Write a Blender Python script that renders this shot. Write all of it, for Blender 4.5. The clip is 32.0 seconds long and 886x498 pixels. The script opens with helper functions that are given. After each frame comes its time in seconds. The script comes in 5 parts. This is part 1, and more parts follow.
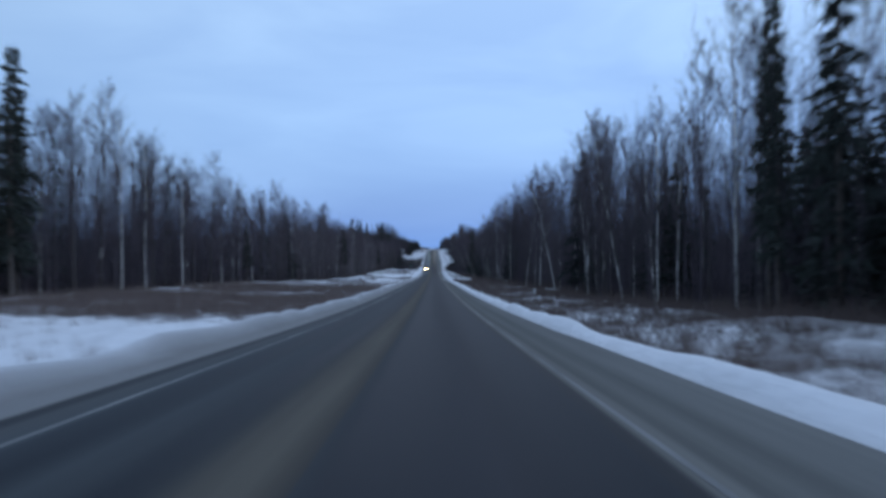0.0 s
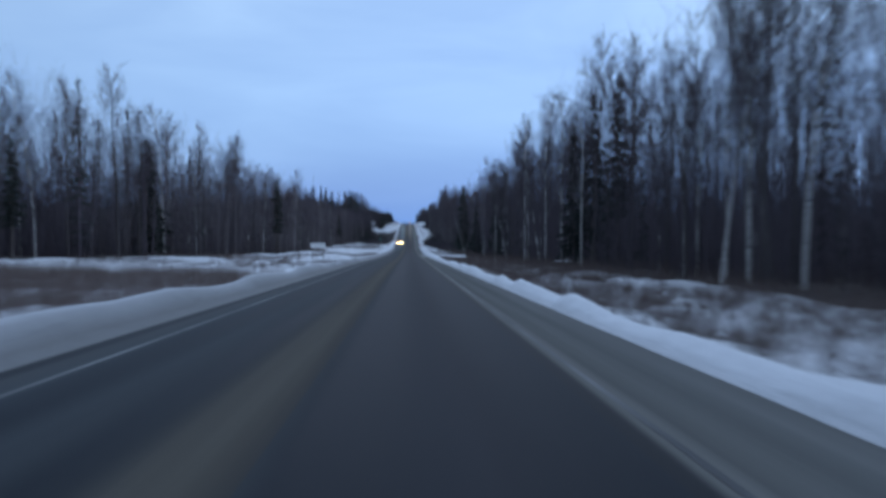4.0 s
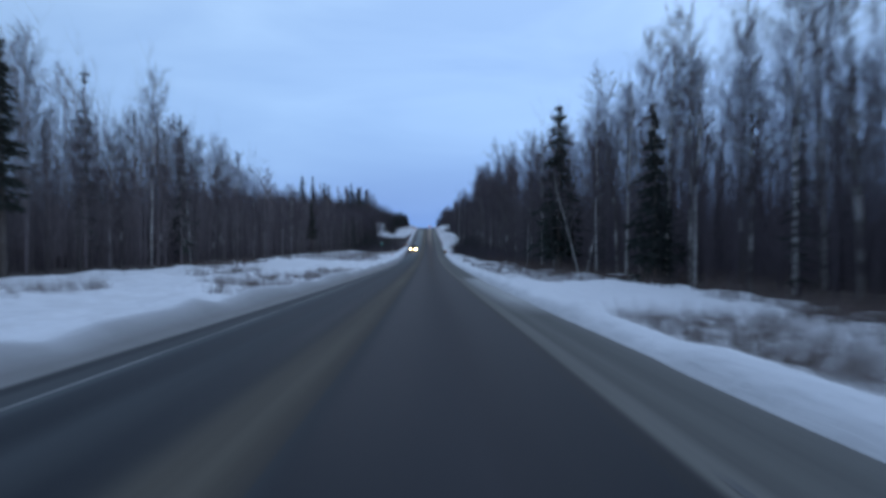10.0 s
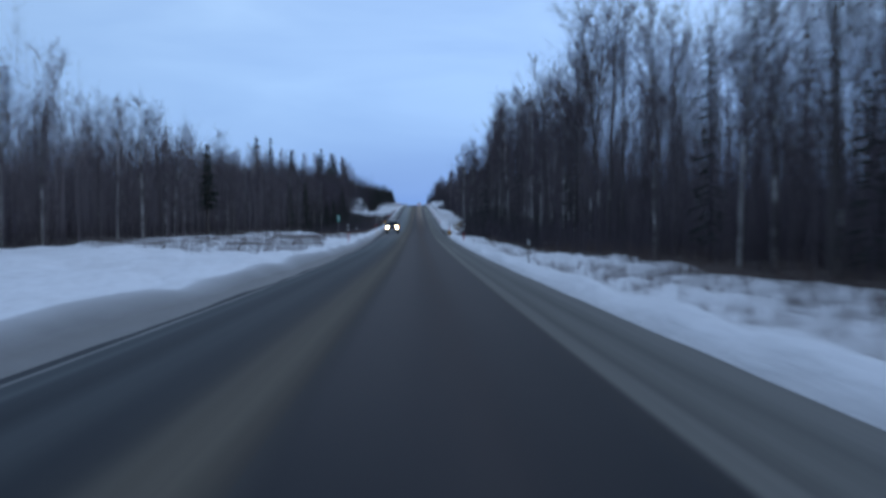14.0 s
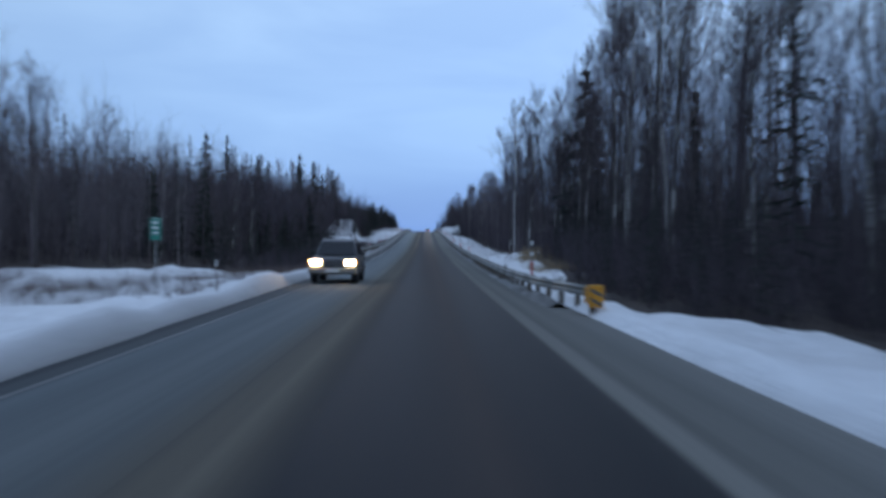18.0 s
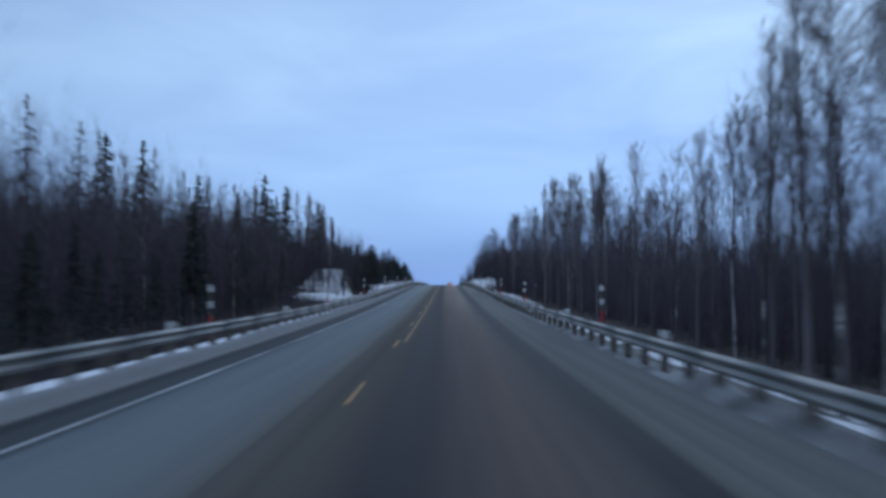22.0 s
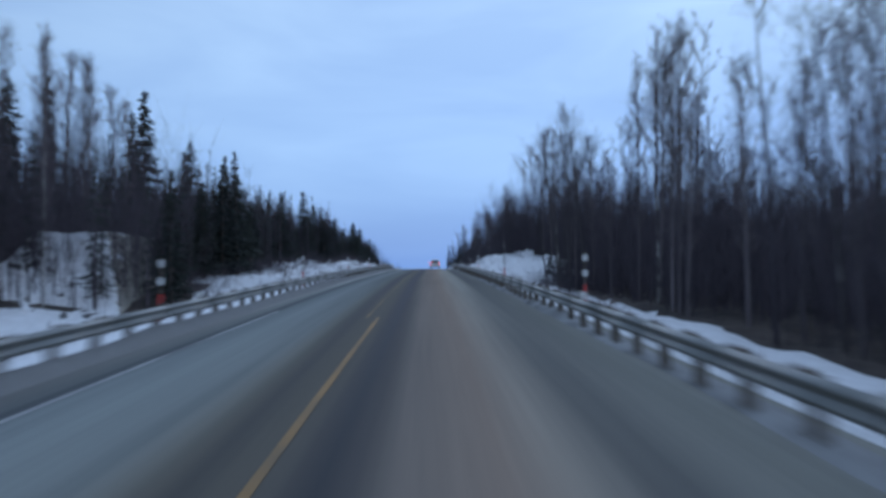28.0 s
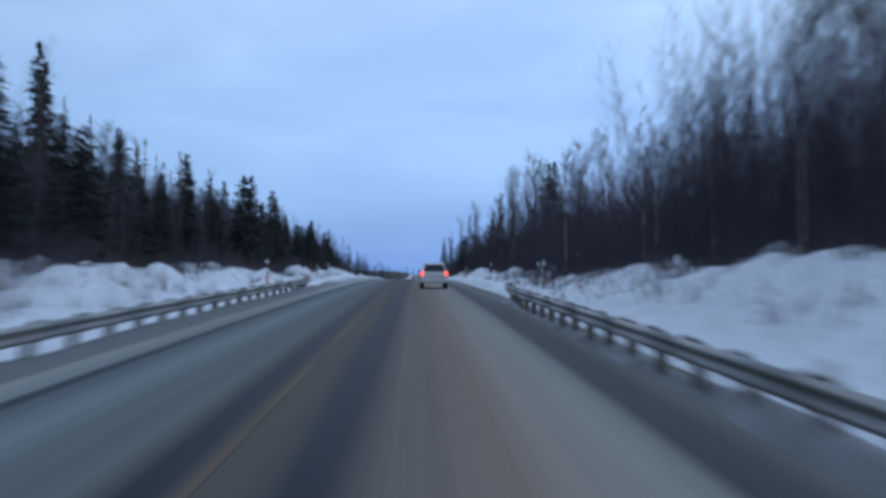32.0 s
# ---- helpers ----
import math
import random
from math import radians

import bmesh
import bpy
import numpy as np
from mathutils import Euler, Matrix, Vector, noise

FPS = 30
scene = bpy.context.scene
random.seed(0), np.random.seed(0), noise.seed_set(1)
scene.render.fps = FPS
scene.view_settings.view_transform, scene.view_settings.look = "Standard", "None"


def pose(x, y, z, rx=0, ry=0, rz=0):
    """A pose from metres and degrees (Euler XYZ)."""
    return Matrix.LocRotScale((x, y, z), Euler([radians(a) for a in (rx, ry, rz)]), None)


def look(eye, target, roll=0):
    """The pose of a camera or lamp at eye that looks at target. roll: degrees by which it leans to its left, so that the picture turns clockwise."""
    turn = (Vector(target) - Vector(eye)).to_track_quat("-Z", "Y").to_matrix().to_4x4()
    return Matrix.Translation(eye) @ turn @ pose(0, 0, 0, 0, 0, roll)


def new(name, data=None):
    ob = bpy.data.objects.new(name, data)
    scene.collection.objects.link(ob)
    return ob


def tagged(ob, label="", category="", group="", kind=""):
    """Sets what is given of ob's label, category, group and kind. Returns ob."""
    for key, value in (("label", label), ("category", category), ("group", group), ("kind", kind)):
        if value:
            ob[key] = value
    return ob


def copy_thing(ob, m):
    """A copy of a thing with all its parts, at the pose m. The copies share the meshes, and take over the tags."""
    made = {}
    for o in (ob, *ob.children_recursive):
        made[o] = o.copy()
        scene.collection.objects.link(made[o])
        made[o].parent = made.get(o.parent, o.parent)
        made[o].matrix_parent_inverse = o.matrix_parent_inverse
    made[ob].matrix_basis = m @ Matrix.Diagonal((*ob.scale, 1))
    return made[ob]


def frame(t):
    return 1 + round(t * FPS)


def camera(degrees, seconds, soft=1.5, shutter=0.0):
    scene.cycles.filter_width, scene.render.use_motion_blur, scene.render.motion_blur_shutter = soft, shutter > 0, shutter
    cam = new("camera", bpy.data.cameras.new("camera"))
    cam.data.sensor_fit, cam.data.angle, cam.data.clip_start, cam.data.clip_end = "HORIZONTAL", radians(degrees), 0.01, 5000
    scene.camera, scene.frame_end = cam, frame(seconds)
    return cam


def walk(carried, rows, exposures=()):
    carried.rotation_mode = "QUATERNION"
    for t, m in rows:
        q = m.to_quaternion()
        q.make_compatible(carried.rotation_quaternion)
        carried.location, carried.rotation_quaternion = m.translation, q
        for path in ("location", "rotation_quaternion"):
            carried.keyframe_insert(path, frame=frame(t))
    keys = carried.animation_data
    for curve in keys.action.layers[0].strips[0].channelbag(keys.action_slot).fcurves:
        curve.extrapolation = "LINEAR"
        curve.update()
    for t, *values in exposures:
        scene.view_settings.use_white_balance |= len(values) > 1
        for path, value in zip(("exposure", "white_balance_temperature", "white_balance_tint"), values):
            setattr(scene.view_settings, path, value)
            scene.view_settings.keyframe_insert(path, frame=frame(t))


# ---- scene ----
# ---- camera: seconds, x, y, z, yaw, pitch, roll ----
cam = camera(55.2, 32.0, soft=3.4, shutter=0.9)
ROWS = [
    (0, 1.47, 0, 1.87, -0.65, -0.23, 0.44),
    (0.5, 1.5, 12.56, 1.3, -1.58, -0.65, 0.26),
    (1, 1.53, 25.1, 0.73, -1.11, -0.39, -0.1),
    (1.5, 1.55, 37.67, 0.17, -1.19, -0.89, -0.35),
    (2, 1.56, 50.31, -0.36, -1.22, -0.67, 0.18),
    (2.5, 1.54, 63.05, -0.85, -0.93, -1.24, -0.15),
    (3, 1.51, 75.87, -1.3, -1.27, -1.06, -0.14),
    (3.5, 1.48, 88.71, -1.74, -2.39, -1.4, -0.14),
    (5.5, 1.48, 139.75, -3.33, -1.31, -2.09, 0.11),
    (6, 1.49, 152.45, -3.7, -1.17, -1.63, 0.69),
    (6.5, 1.47, 165.11, -4.08, -1.05, -1.79, 0.36),
    (7, 1.44, 177.74, -4.45, -1.2, -2.39, 0.04),
    (7.5, 1.42, 190.37, -4.82, -1.32, -1.6, 0.01),
    (8, 1.42, 203.03, -5.21, -0.97, -1.54, -0.13),
    (8.5, 1.45, 215.73, -5.61, -1.28, -1.4, -0.16),
    (9, 1.5, 228.47, -6.01, -1.04, -1.12, -0.22),
    (9.5, 1.56, 241.22, -6.42, -0.89, -0.5, 0),
    (10, 1.59, 253.99, -6.81, -1, -1.1, 0.19),
    (10.5, 1.61, 266.77, -7.19, -1.13, -1.47, 0.04),
    (11, 1.61, 279.58, -7.55, -1.84, -1.53, -0.1),
    (11.5, 1.61, 292.4, -7.9, -2.25, -2.38, 0.39),
    (12, 1.59, 305.23, -8.24, -2.58, -4.19, -0.82),
    (12.5, 1.56, 318.09, -8.56, -2.16, -3.32, -0.7),
    (13, 1.52, 330.97, -8.87, -1.62, -2.71, 0.02),
    (13.5, 1.48, 343.85, -9.17, -1.82, -2.57, 0.36),
    (15.5, 1.43, 395.21, -10.15, -1.32, -0.9, -0.4),
    (16, 1.43, 408.05, -10.33, -1.31, -0.6, -0.12),
    (16.5, 1.44, 420.92, -10.47, -0.94, -0.16, -0.3),
    (17, 1.45, 433.8, -10.58, -0.7, 0.29, 0.03),
    (17.5, 1.47, 446.66, -10.66, -0.9, 1.74, 0.42),
    (18, 1.49, 459.47, -10.7, -1.23, -0.11, -0.54),
    (18.5, 1.52, 472.22, -10.7, -1.57, 0.39, -0.27),
    (19, 1.56, 484.91, -10.66, -1.21, 1, 0.44),
    (19.5, 1.59, 497.58, -10.59, -1.12, 1.35, 0.46),
    (20, 1.6, 510.22, -10.48, -0.68, 1.5, -0.02),
    (20.5, 1.56, 522.86, -10.34, -1.18, 2.54, 0.14),
    (21, 1.49, 535.48, -10.16, 0.14, 4.88, -0.29),
    (21.5, 1.42, 548.06, -9.95, 0.84, 4.63, 0.03),
    (22, 1.39, 560.59, -9.7, 0.22, 3.74, -0.07),
    (22.5, 1.43, 573.06, -9.42, -0.56, 3.07, 0.03),
    (23, 1.5, 585.48, -9.11, -0.81, 2.81, -0.34),
    (23.5, 1.57, 597.86, -8.77, -0.91, 2.93, -0.16),
    (24, 1.6, 610.19, -8.38, -1.02, 2.65, 0.23),
    (24.5, 1.57, 622.44, -7.95, -1.09, 2.85, 0.15),
    (25, 1.5, 634.61, -7.48, -0.85, 3.16, 0.14),
    (25.5, 1.43, 646.81, -6.98, -0.78, 3.42, -0.25),
    (26, 1.4, 659.12, -6.47, -0.47, 2.69, -0.09),
    (26.5, 1.45, 671.55, -5.93, -0.66, 2.48, -0.42),
    (28.5, 1.63, 722.24, -4.16, -0.96, 1.64, 0.87),
    (29, 1.53, 735.22, -3.8, -0.87, 2.46, 0.72),
    (29.5, 1.43, 748.3, -3.46, -0.68, 2, 0.16),
    (30, 1.37, 761.46, -3.15, -0.98, 1.42, 0.12),
    (30.5, 1.38, 774.71, -2.88, -1.23, 1.2, 0.18),
    (31, 1.41, 788.06, -2.64, -1.49, 0.74, -0.27),
    (31.5, 1.46, 801.46, -2.42, -1.77, 1.58, -0.22),
    (32, 1.5, 814.83, -2.2, -1.8, 1.54, -0.33),
]
walk(cam, [(t, pose(x, y, z, 90 + pitch, roll, yaw)) for t, x, y, z, yaw, pitch, roll in ROWS])
RNG = np.random.default_rng(7)

# ---- world and light: overcast dusk ----
world = bpy.data.worlds.new("dusk_sky")
scene.world = world
world.use_nodes = True
wt = world.node_tree
wt.nodes.clear()


def wnode(kind, **values):
    n = wt.nodes.new(kind)
    for key, value in values.items():
        n.inputs[key].default_value = value
    return n


w_out = wnode("ShaderNodeOutputWorld")
w_bg = wnode("ShaderNodeBackground", Strength=1.0)
w_sky = wnode("ShaderNodeTexSky")
w_sky.sky_type, w_sky.sun_disc = "NISHITA", False
w_sky.sun_elevation, w_sky.sun_rotation = radians(8), radians(150)
w_sky.air_density, w_sky.dust_density, w_sky.ozone_density = 1.0, 2.0, 3.0
w_tc = wnode("ShaderNodeTexCoord")
w_sep = wnode("ShaderNodeSeparateXYZ")
w_ramp = wnode("ShaderNodeValToRGB")
for i, (pos, col) in enumerate(((0.0, (0.172, 0.335, 0.755, 1)), (0.10, (0.275, 0.455, 0.835, 1)), (0.30, (0.40, 0.60, 0.93, 1)), (0.40, (0.38, 0.56, 0.88, 1)), (0.62, (0.41, 0.585, 0.91, 1)), (1.0, (0.39, 0.545, 0.83, 1)))):
    e = w_ramp.color_ramp.elements[i] if i < 2 else w_ramp.color_ramp.elements.new(pos)
    e.position, e.color = pos, col
w_map = wnode("ShaderNodeMapping", Scale=(1.3, 1.3, 5.0))
w_noise = wnode("ShaderNodeTexNoise", Scale=2.1, Detail=5.0, Roughness=0.5, Distortion=0.4)
w_cr = wnode("ShaderNodeValToRGB")
w_cr.color_ramp.elements[0].position, w_cr.color_ramp.elements[0].color = 0.35, (0.86, 0.875, 0.92, 1)
w_cr.color_ramp.elements[1].position, w_cr.color_ramp.elements[1].color = 0.66, (1.13, 1.10, 1.05, 1)
w_mul = wnode("ShaderNodeVectorMath")
w_mul.operation = "MULTIPLY"
w_az = wnode("ShaderNodeValToRGB")
for i, (pos, v) in enumerate(((0.0, 0.78), (0.88, 0.84), (0.99, 1.04))):
    e = w_az.color_ramp.elements[i] if i < 2 else w_az.color_ramp.elements.new(pos)
    e.position, e.color = pos, (v, v, v, 1)
w_half = wnode("ShaderNodeMath")
w_half.operation = "MULTIPLY_ADD"
w_half.inputs[1].default_value, w_half.inputs[2].default_value = 0.5, 0.5
w_mul2 = wnode("ShaderNodeVectorMath")
w_mul2.operation = "MULTIPLY"
w_lean = wnode("ShaderNodeMath")
w_lean.operation = "MULTIPLY_ADD"
w_lean.inputs[1].default_value, w_lean.inputs[2].default_value = 0.30, 1.02
w_side = wnode("ShaderNodeVectorMath")
w_side.operation = "MULTIPLY"
w_sc = wnode("ShaderNodeVectorMath")
w_sc.operation = "MULTIPLY_ADD"
w_sc.inputs[1].default_value = (0.03, 0.03, 0.03)
L = wt.links.new
L(w_tc.outputs["Generated"], w_sep.inputs[0])
L(w_sep.outputs["Z"], w_ramp.inputs[0])
L(w_tc.outputs["Generated"], w_map.inputs["Vector"])
L(w_map.outputs[0], w_noise.inputs["Vector"])
L(w_noise.outputs[0], w_cr.inputs[0])
L(w_ramp.outputs[0], w_mul.inputs[0])
L(w_cr.outputs[0], w_mul.inputs[1])
L(w_sky.outputs[0], w_sc.inputs[0])
L(w_sep.outputs["Y"], w_half.inputs[0])
L(w_half.outputs[0], w_az.inputs[0])
L(w_mul.outputs[0], w_mul2.inputs[0])
L(w_az.outputs[0], w_side.inputs[0])
L(w_sep.outputs["X"], w_lean.inputs[0])
L(w_lean.outputs[0], w_side.inputs[1])
L(w_side.outputs[0], w_mul2.inputs[1])
L(w_mul2.outputs[0], w_sc.inputs[2])
L(w_sc.outputs[0], w_bg.inputs["Color"])
L(w_bg.outputs[0], w_out.inputs["Surface"])
sun = new("sun", bpy.data.lights.new("sun", "SUN"))
sun.data.energy, sun.data.angle, sun.data.color = 0.12, radians(40), (1.0, 0.9, 0.8)
sun.matrix_world = look((60, 900, 120), (0, 400, 0))


# ---- materials ----
class Mat:
    """A node material: small helpers round one Principled shader."""

    def __init__(self, name, rough=0.8, metal=0.0):
        self.m = bpy.data.materials.new(name)
        self.m.use_nodes = True
        self.t = self.m.node_tree
        self.b = self.t.nodes["Principled BSDF"]
        self.b.inputs["Roughness"].default_value = rough
        self.b.inputs["Metallic"].default_value = metal

    def node(self, kind, **values):
        n = self.t.nodes.new(kind)
        for key, value in values.items():
            n.inputs[key].default_value = value
        return n

    def link(self, a, b):
        self.t.links.new(a, b)

    def where(self, scale=(1, 1, 1)):
        g = self.node("ShaderNodeNewGeometry")
        m = self.node("ShaderNodeMapping", Scale=scale)
        self.link(g.outputs["Position"], m.inputs["Vector"])
        return m.outputs[0]

    def local(self, scale=(1, 1, 1)):
        g = self.node("ShaderNodeTexCoord")
        m = self.node("ShaderNodeMapping", Scale=scale)
        self.link(g.outputs["Object"], m.inputs["Vector"])
        return m.outputs[0]

    def noise(self, vec, scale, detail=3.0, rough=0.55):
        n = self.node("ShaderNodeTexNoise", Scale=scale, Detail=detail, Roughness=rough)
        self.link(vec, n.inputs["Vector"])
        return n.outputs[0]

    def ramp(self, fac, stops):
        r = self.node("ShaderNodeValToRGB")
        for i, (pos, col) in enumerate(stops):
            e = r.color_ramp.elements[i] if i < 2 else r.color_ramp.elements.new(pos)
            e.position = pos
            e.color = (*col, 1) if len(col) == 3 else col
        self.link(fac, r.inputs[0])
        return r.outputs[0]

    def mix(self, fac, a, b, mode="MIX"):
        n = self.t.nodes.new("ShaderNodeMix")
        n.data_type, n.blend_type = "RGBA", mode
        for src, sock in ((fac, n.inputs[0]), (a, n.inputs[6]), (b, n.inputs[7])):
            if isinstance(src, (int, float)):
                sock.default_value = src
            elif isinstance(src, tuple):
                sock.default_value = (*src, 1)
            else:
                self.link(src, sock)
        return n.outputs[2]

    def math(self, op, a, b=0.0, clamp=False):
        n = self.t.nodes.new("ShaderNodeMath")
        n.operation, n.use_clamp = op, clamp
        for src, sock in ((a, n.inputs[0]), (b, n.inputs[1])):
            if isinstance(src, (int, float)):
                sock.default_value = src
            else:
                self.link(src, sock)
        return n.outputs[0]

    def base(self, col):
        self.link(col, self.b.inputs["Base Color"])

    def bump(self, height, strength=0.3, distance=0.05):
        n = self.node("ShaderNodeBump", Strength=strength, Distance=distance)
        self.link(height, n.inputs["Height"])
        self.link(n.outputs[0], self.b.inputs["Normal"])


def grained(name, a, b, scale=6.0, rough=0.8, metal=0.0, bump=0.2, stretch=(1, 1, 1), big=0.25, world_space=True):
    """Two-tone surface with noise at two scales and a fine relief."""
    k = Mat(name, rough, metal)
    v = k.where(stretch) if world_space else k.local(stretch)
    fine, wide = k.noise(v, scale, 4.0), k.noise(v, scale * big, 2.0)
    f = k.math("ADD", k.math("MULTIPLY", fine, 0.6), k.math("MULTIPLY", wide, 0.4))
    k.base(k.ramp(f, ((0.34, a), (0.66, b))))
    if bump:
        k.bump(fine, bump, 0.03)
    return k.m


def glowing(name, col, strength):
    k = Mat(name, 0.3)
    k.b.inputs["Base Color"].default_value = (*col, 1)
    k.b.inputs["Emission Color"].default_value = (*col, 1)
    k.b.inputs["Emission Strength"].default_value = strength
    return k.m


def asphalt():
    """Worn asphalt: dark wheel tracks, frost and road dust between them, wandering along the road."""
    k = Mat("asphalt", 0.7)
    k.b.inputs["Specular IOR Level"].default_value = 0.07
    pos = k.where()
    sep = k.node("ShaderNodeSeparateXYZ")
    k.link(pos, sep.inputs[0])
    drift = k.noise(k.where((0.02, 0.010, 0.02)), 1.0, 2.0)
    x = k.math("ADD", sep.outputs[0], k.math("MULTIPLY", k.math("SUBTRACT", drift, 0.5), 0.5))
    u = k.math("ADD", k.math("MULTIPLY", x, 0.09), 0.5)

    def lane(stops):
        return k.ramp(u, [(px * 0.09 + 0.5, (v, v, v)) for px, v in stops])

    # the left edge of the swept road draws in by 0.8 m towards the dip
    draw_in = k.math("MULTIPLY", k.math("MULTIPLY", k.math("SUBTRACT", sep.outputs[1], 235.0), 0.8 / 180.0), 1.0)
    draw_in = k.math("MINIMUM", k.math("MAXIMUM", draw_in, 0.0), 0.8)
    draw_in = k.math("MULTIPLY", draw_in, k.math("MULTIPLY", k.math("SUBTRACT", 490.0, sep.outputs[1]), 0.02, True))
    draw_in = k.math("MULTIPLY", draw_in, k.math("MULTIPLY", k.math("SUBTRACT", -2.0, x), 0.67, True))
    u_first = k.math("ADD", k.math("MULTIPLY", k.math("SUBTRACT", x, draw_in), 0.09), 0.5)
    first = k.ramp(u_first, [(px * 0.09 + 0.5, (v, v, v)) for px, v in ((-5.5, .70), (-4.85, .85), (-4.68, .10), (-4.5, .12), (-4.3, .38), (-3.9, .42), (-3.72, .62), (-3.5, .22), (-2.9, .06), (-2.35, .36), (-1.9, .30), (-1.5, .06), (-1.15, .14), (-0.8, .55),
                  (-0.3, .72), (0.1, .40), (0.45, .06), (1.2, .08), (1.75, .20), (2.1, .26), (2.6, .10), (3.5, .06), (3.84, .10), (3.96, .74), (4.2, .78), (4.34, .52), (4.7, .70), (5.1, .58), (5.55, .80))])
    later = lane(((-5.0, .92), (-4.85, .40), (-4.7, .14), (-3.95, .16), (-3.78, .30), (-3.5, .85), (-2.6, .95), (-2.1, 1.0), (-1.2, .85), (-0.75, .50), (-0.5, .20), (-0.15, .42), (0.3, .45),
                  (0.65, .16), (0.95, .30), (1.3, .85), (1.8, .95), (2.4, 1.0), (2.9, .85), (3.25, .50), (3.5, .14), (3.9, .14), (4.2, .52), (4.7, .60), (5.3, .66)))
    oncoming = k.math("LESS_THAN", sep.outputs[0], -0.9)
    edge = k.math("LESS_THAN", x, -3.6)
    y = k.math("ADD", k.math("MULTIPLY", edge, k.math("MULTIPLY", k.math("SUBTRACT", sep.outputs[1], 548.0), 0.02, True)),
               k.math("MULTIPLY", k.math("SUBTRACT", 1.0, edge), k.math("MULTIPLY", k.math("SUBTRACT", sep.outputs[1], 350.0), 1 / 160.0, True)))
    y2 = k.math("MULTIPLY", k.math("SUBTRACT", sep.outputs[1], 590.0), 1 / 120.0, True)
    last = lane(((-4.9, .95), (-4.0, .80), (-3.88, .16), (-3.74, .14), (-3.6, .50), (-3.4, .55), (-2.75, .85), (-2.1, .58), (-1.3, .58), (-1.02, .35), (-.87, .06), (-.62, .08), (-.45, .40), (0.0, .42), (.25, .30), (.40, .05),
                 (.66, .06), (.90, .55), (1.2, .80), (2.0, .88), (2.7, 1.0), (3.4, .85), (3.95, .60), (4.2, .16), (4.7, .24), (5.0, .42), (5.4, .5)))
    y3 = k.math("MULTIPLY", k.math("SUBTRACT", sep.outputs[1], 700.0), 1 / 70.0, True)
    own = k.math("MULTIPLY", k.math("SUBTRACT", sep.outputs[1], 480.0), 1 / 160.0, True)
    band = k.mix(k.math("ADD", k.math("MULTIPLY", oncoming, y), k.math("MULTIPLY", k.math("SUBTRACT", 1.0, oncoming), own)), first, k.mix(y3, later, last))
    streak = k.noise(k.where((2.6, 0.03, 1.0)), 1.0, 5.0, 0.68)
    patch = k.noise(k.where((0.25, 0.02, 1.0)), 1.0, 2.0)
    f = k.math("MULTIPLY", band, k.math("ADD", 0.50, k.math("ADD", k.math("MULTIPLY", streak, 0.60), k.math("MULTIPLY", patch, 0.35))), True)
    # dust is tan near the middle and on the driven lane, grey with frost on the other
    tones = ((-4.9, (0.36, 0.35, 0.325)), (-3.6, (0.205, 0.228, 0.232)), (-1.5, (0.19, 0.202, 0.196)), (-0.7, (0.22, 0.195, 0.155)), (-0.1, (0.21, 0.185, 0.145)), (0.8, (0.17, 0.15, 0.135)), (2.3, (0.22, 0.17, 0.14)),
             (3.7, (0.31, 0.295, 0.26)), (5.0, (0.29, 0.285, 0.255)), (5.5, (0.29, 0.285, 0.26)))
    side = k.ramp(u, [(px * 0.09 + 0.5, c) for px, c in tones])
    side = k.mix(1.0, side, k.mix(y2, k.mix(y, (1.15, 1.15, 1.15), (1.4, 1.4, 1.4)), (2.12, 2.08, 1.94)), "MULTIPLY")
    # on the way down into the dip the driven lane's film is tinted with the sky's blue sheen, further on tan dust
    sky_sheen = k.math("SUBTRACT", 1.0, k.math("MULTIPLY", k.math("SUBTRACT", sep.outputs[1], 300.0), 1 / 120.0, True))
    sky_sheen = k.math("MULTIPLY", sky_sheen, k.math("LESS_THAN", k.math("ABSOLUTE", k.math("SUBTRACT", x, 1.9)), 1.75))
    side = k.mix(1.0, side, k.mix(sky_sheen, (1.0, 1.0, 1.0), (0.82, 0.98, 1.18)), "MULTIPLY")
    grain = k.noise(k.where(), 45.0, 3.0, 0.7)
    dark = k.ramp(grain, ((0.3, (0.009, 0.012, 0.018)), (0.7, (0.021, 0.025, 0.033))))
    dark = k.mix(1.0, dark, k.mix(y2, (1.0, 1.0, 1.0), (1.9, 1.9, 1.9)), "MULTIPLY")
    # packed snow carried over the shoulder where the side track joins
    apron = k.math("MULTIPLY", k.math("MULTIPLY", k.math("SUBTRACT", 24.0, k.math("ABSOLUTE", k.math("SUBTRACT", sep.outputs[1], 305.0))), 0.1, True), k.math("MULTIPLY", k.math("SUBTRACT", x, 4.1), 0.9, True))
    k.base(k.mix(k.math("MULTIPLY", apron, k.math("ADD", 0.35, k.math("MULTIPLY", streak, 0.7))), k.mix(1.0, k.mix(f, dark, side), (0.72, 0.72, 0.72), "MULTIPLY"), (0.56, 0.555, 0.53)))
    k.link(k.ramp(f, ((0.05, (0.6, 0.6, 0.6)), (0.5, (0.9, 0.9, 0.9)))), k.b.inputs["Roughness"])
    k.bump(grain, 0.25, 0.01)
    return k.m


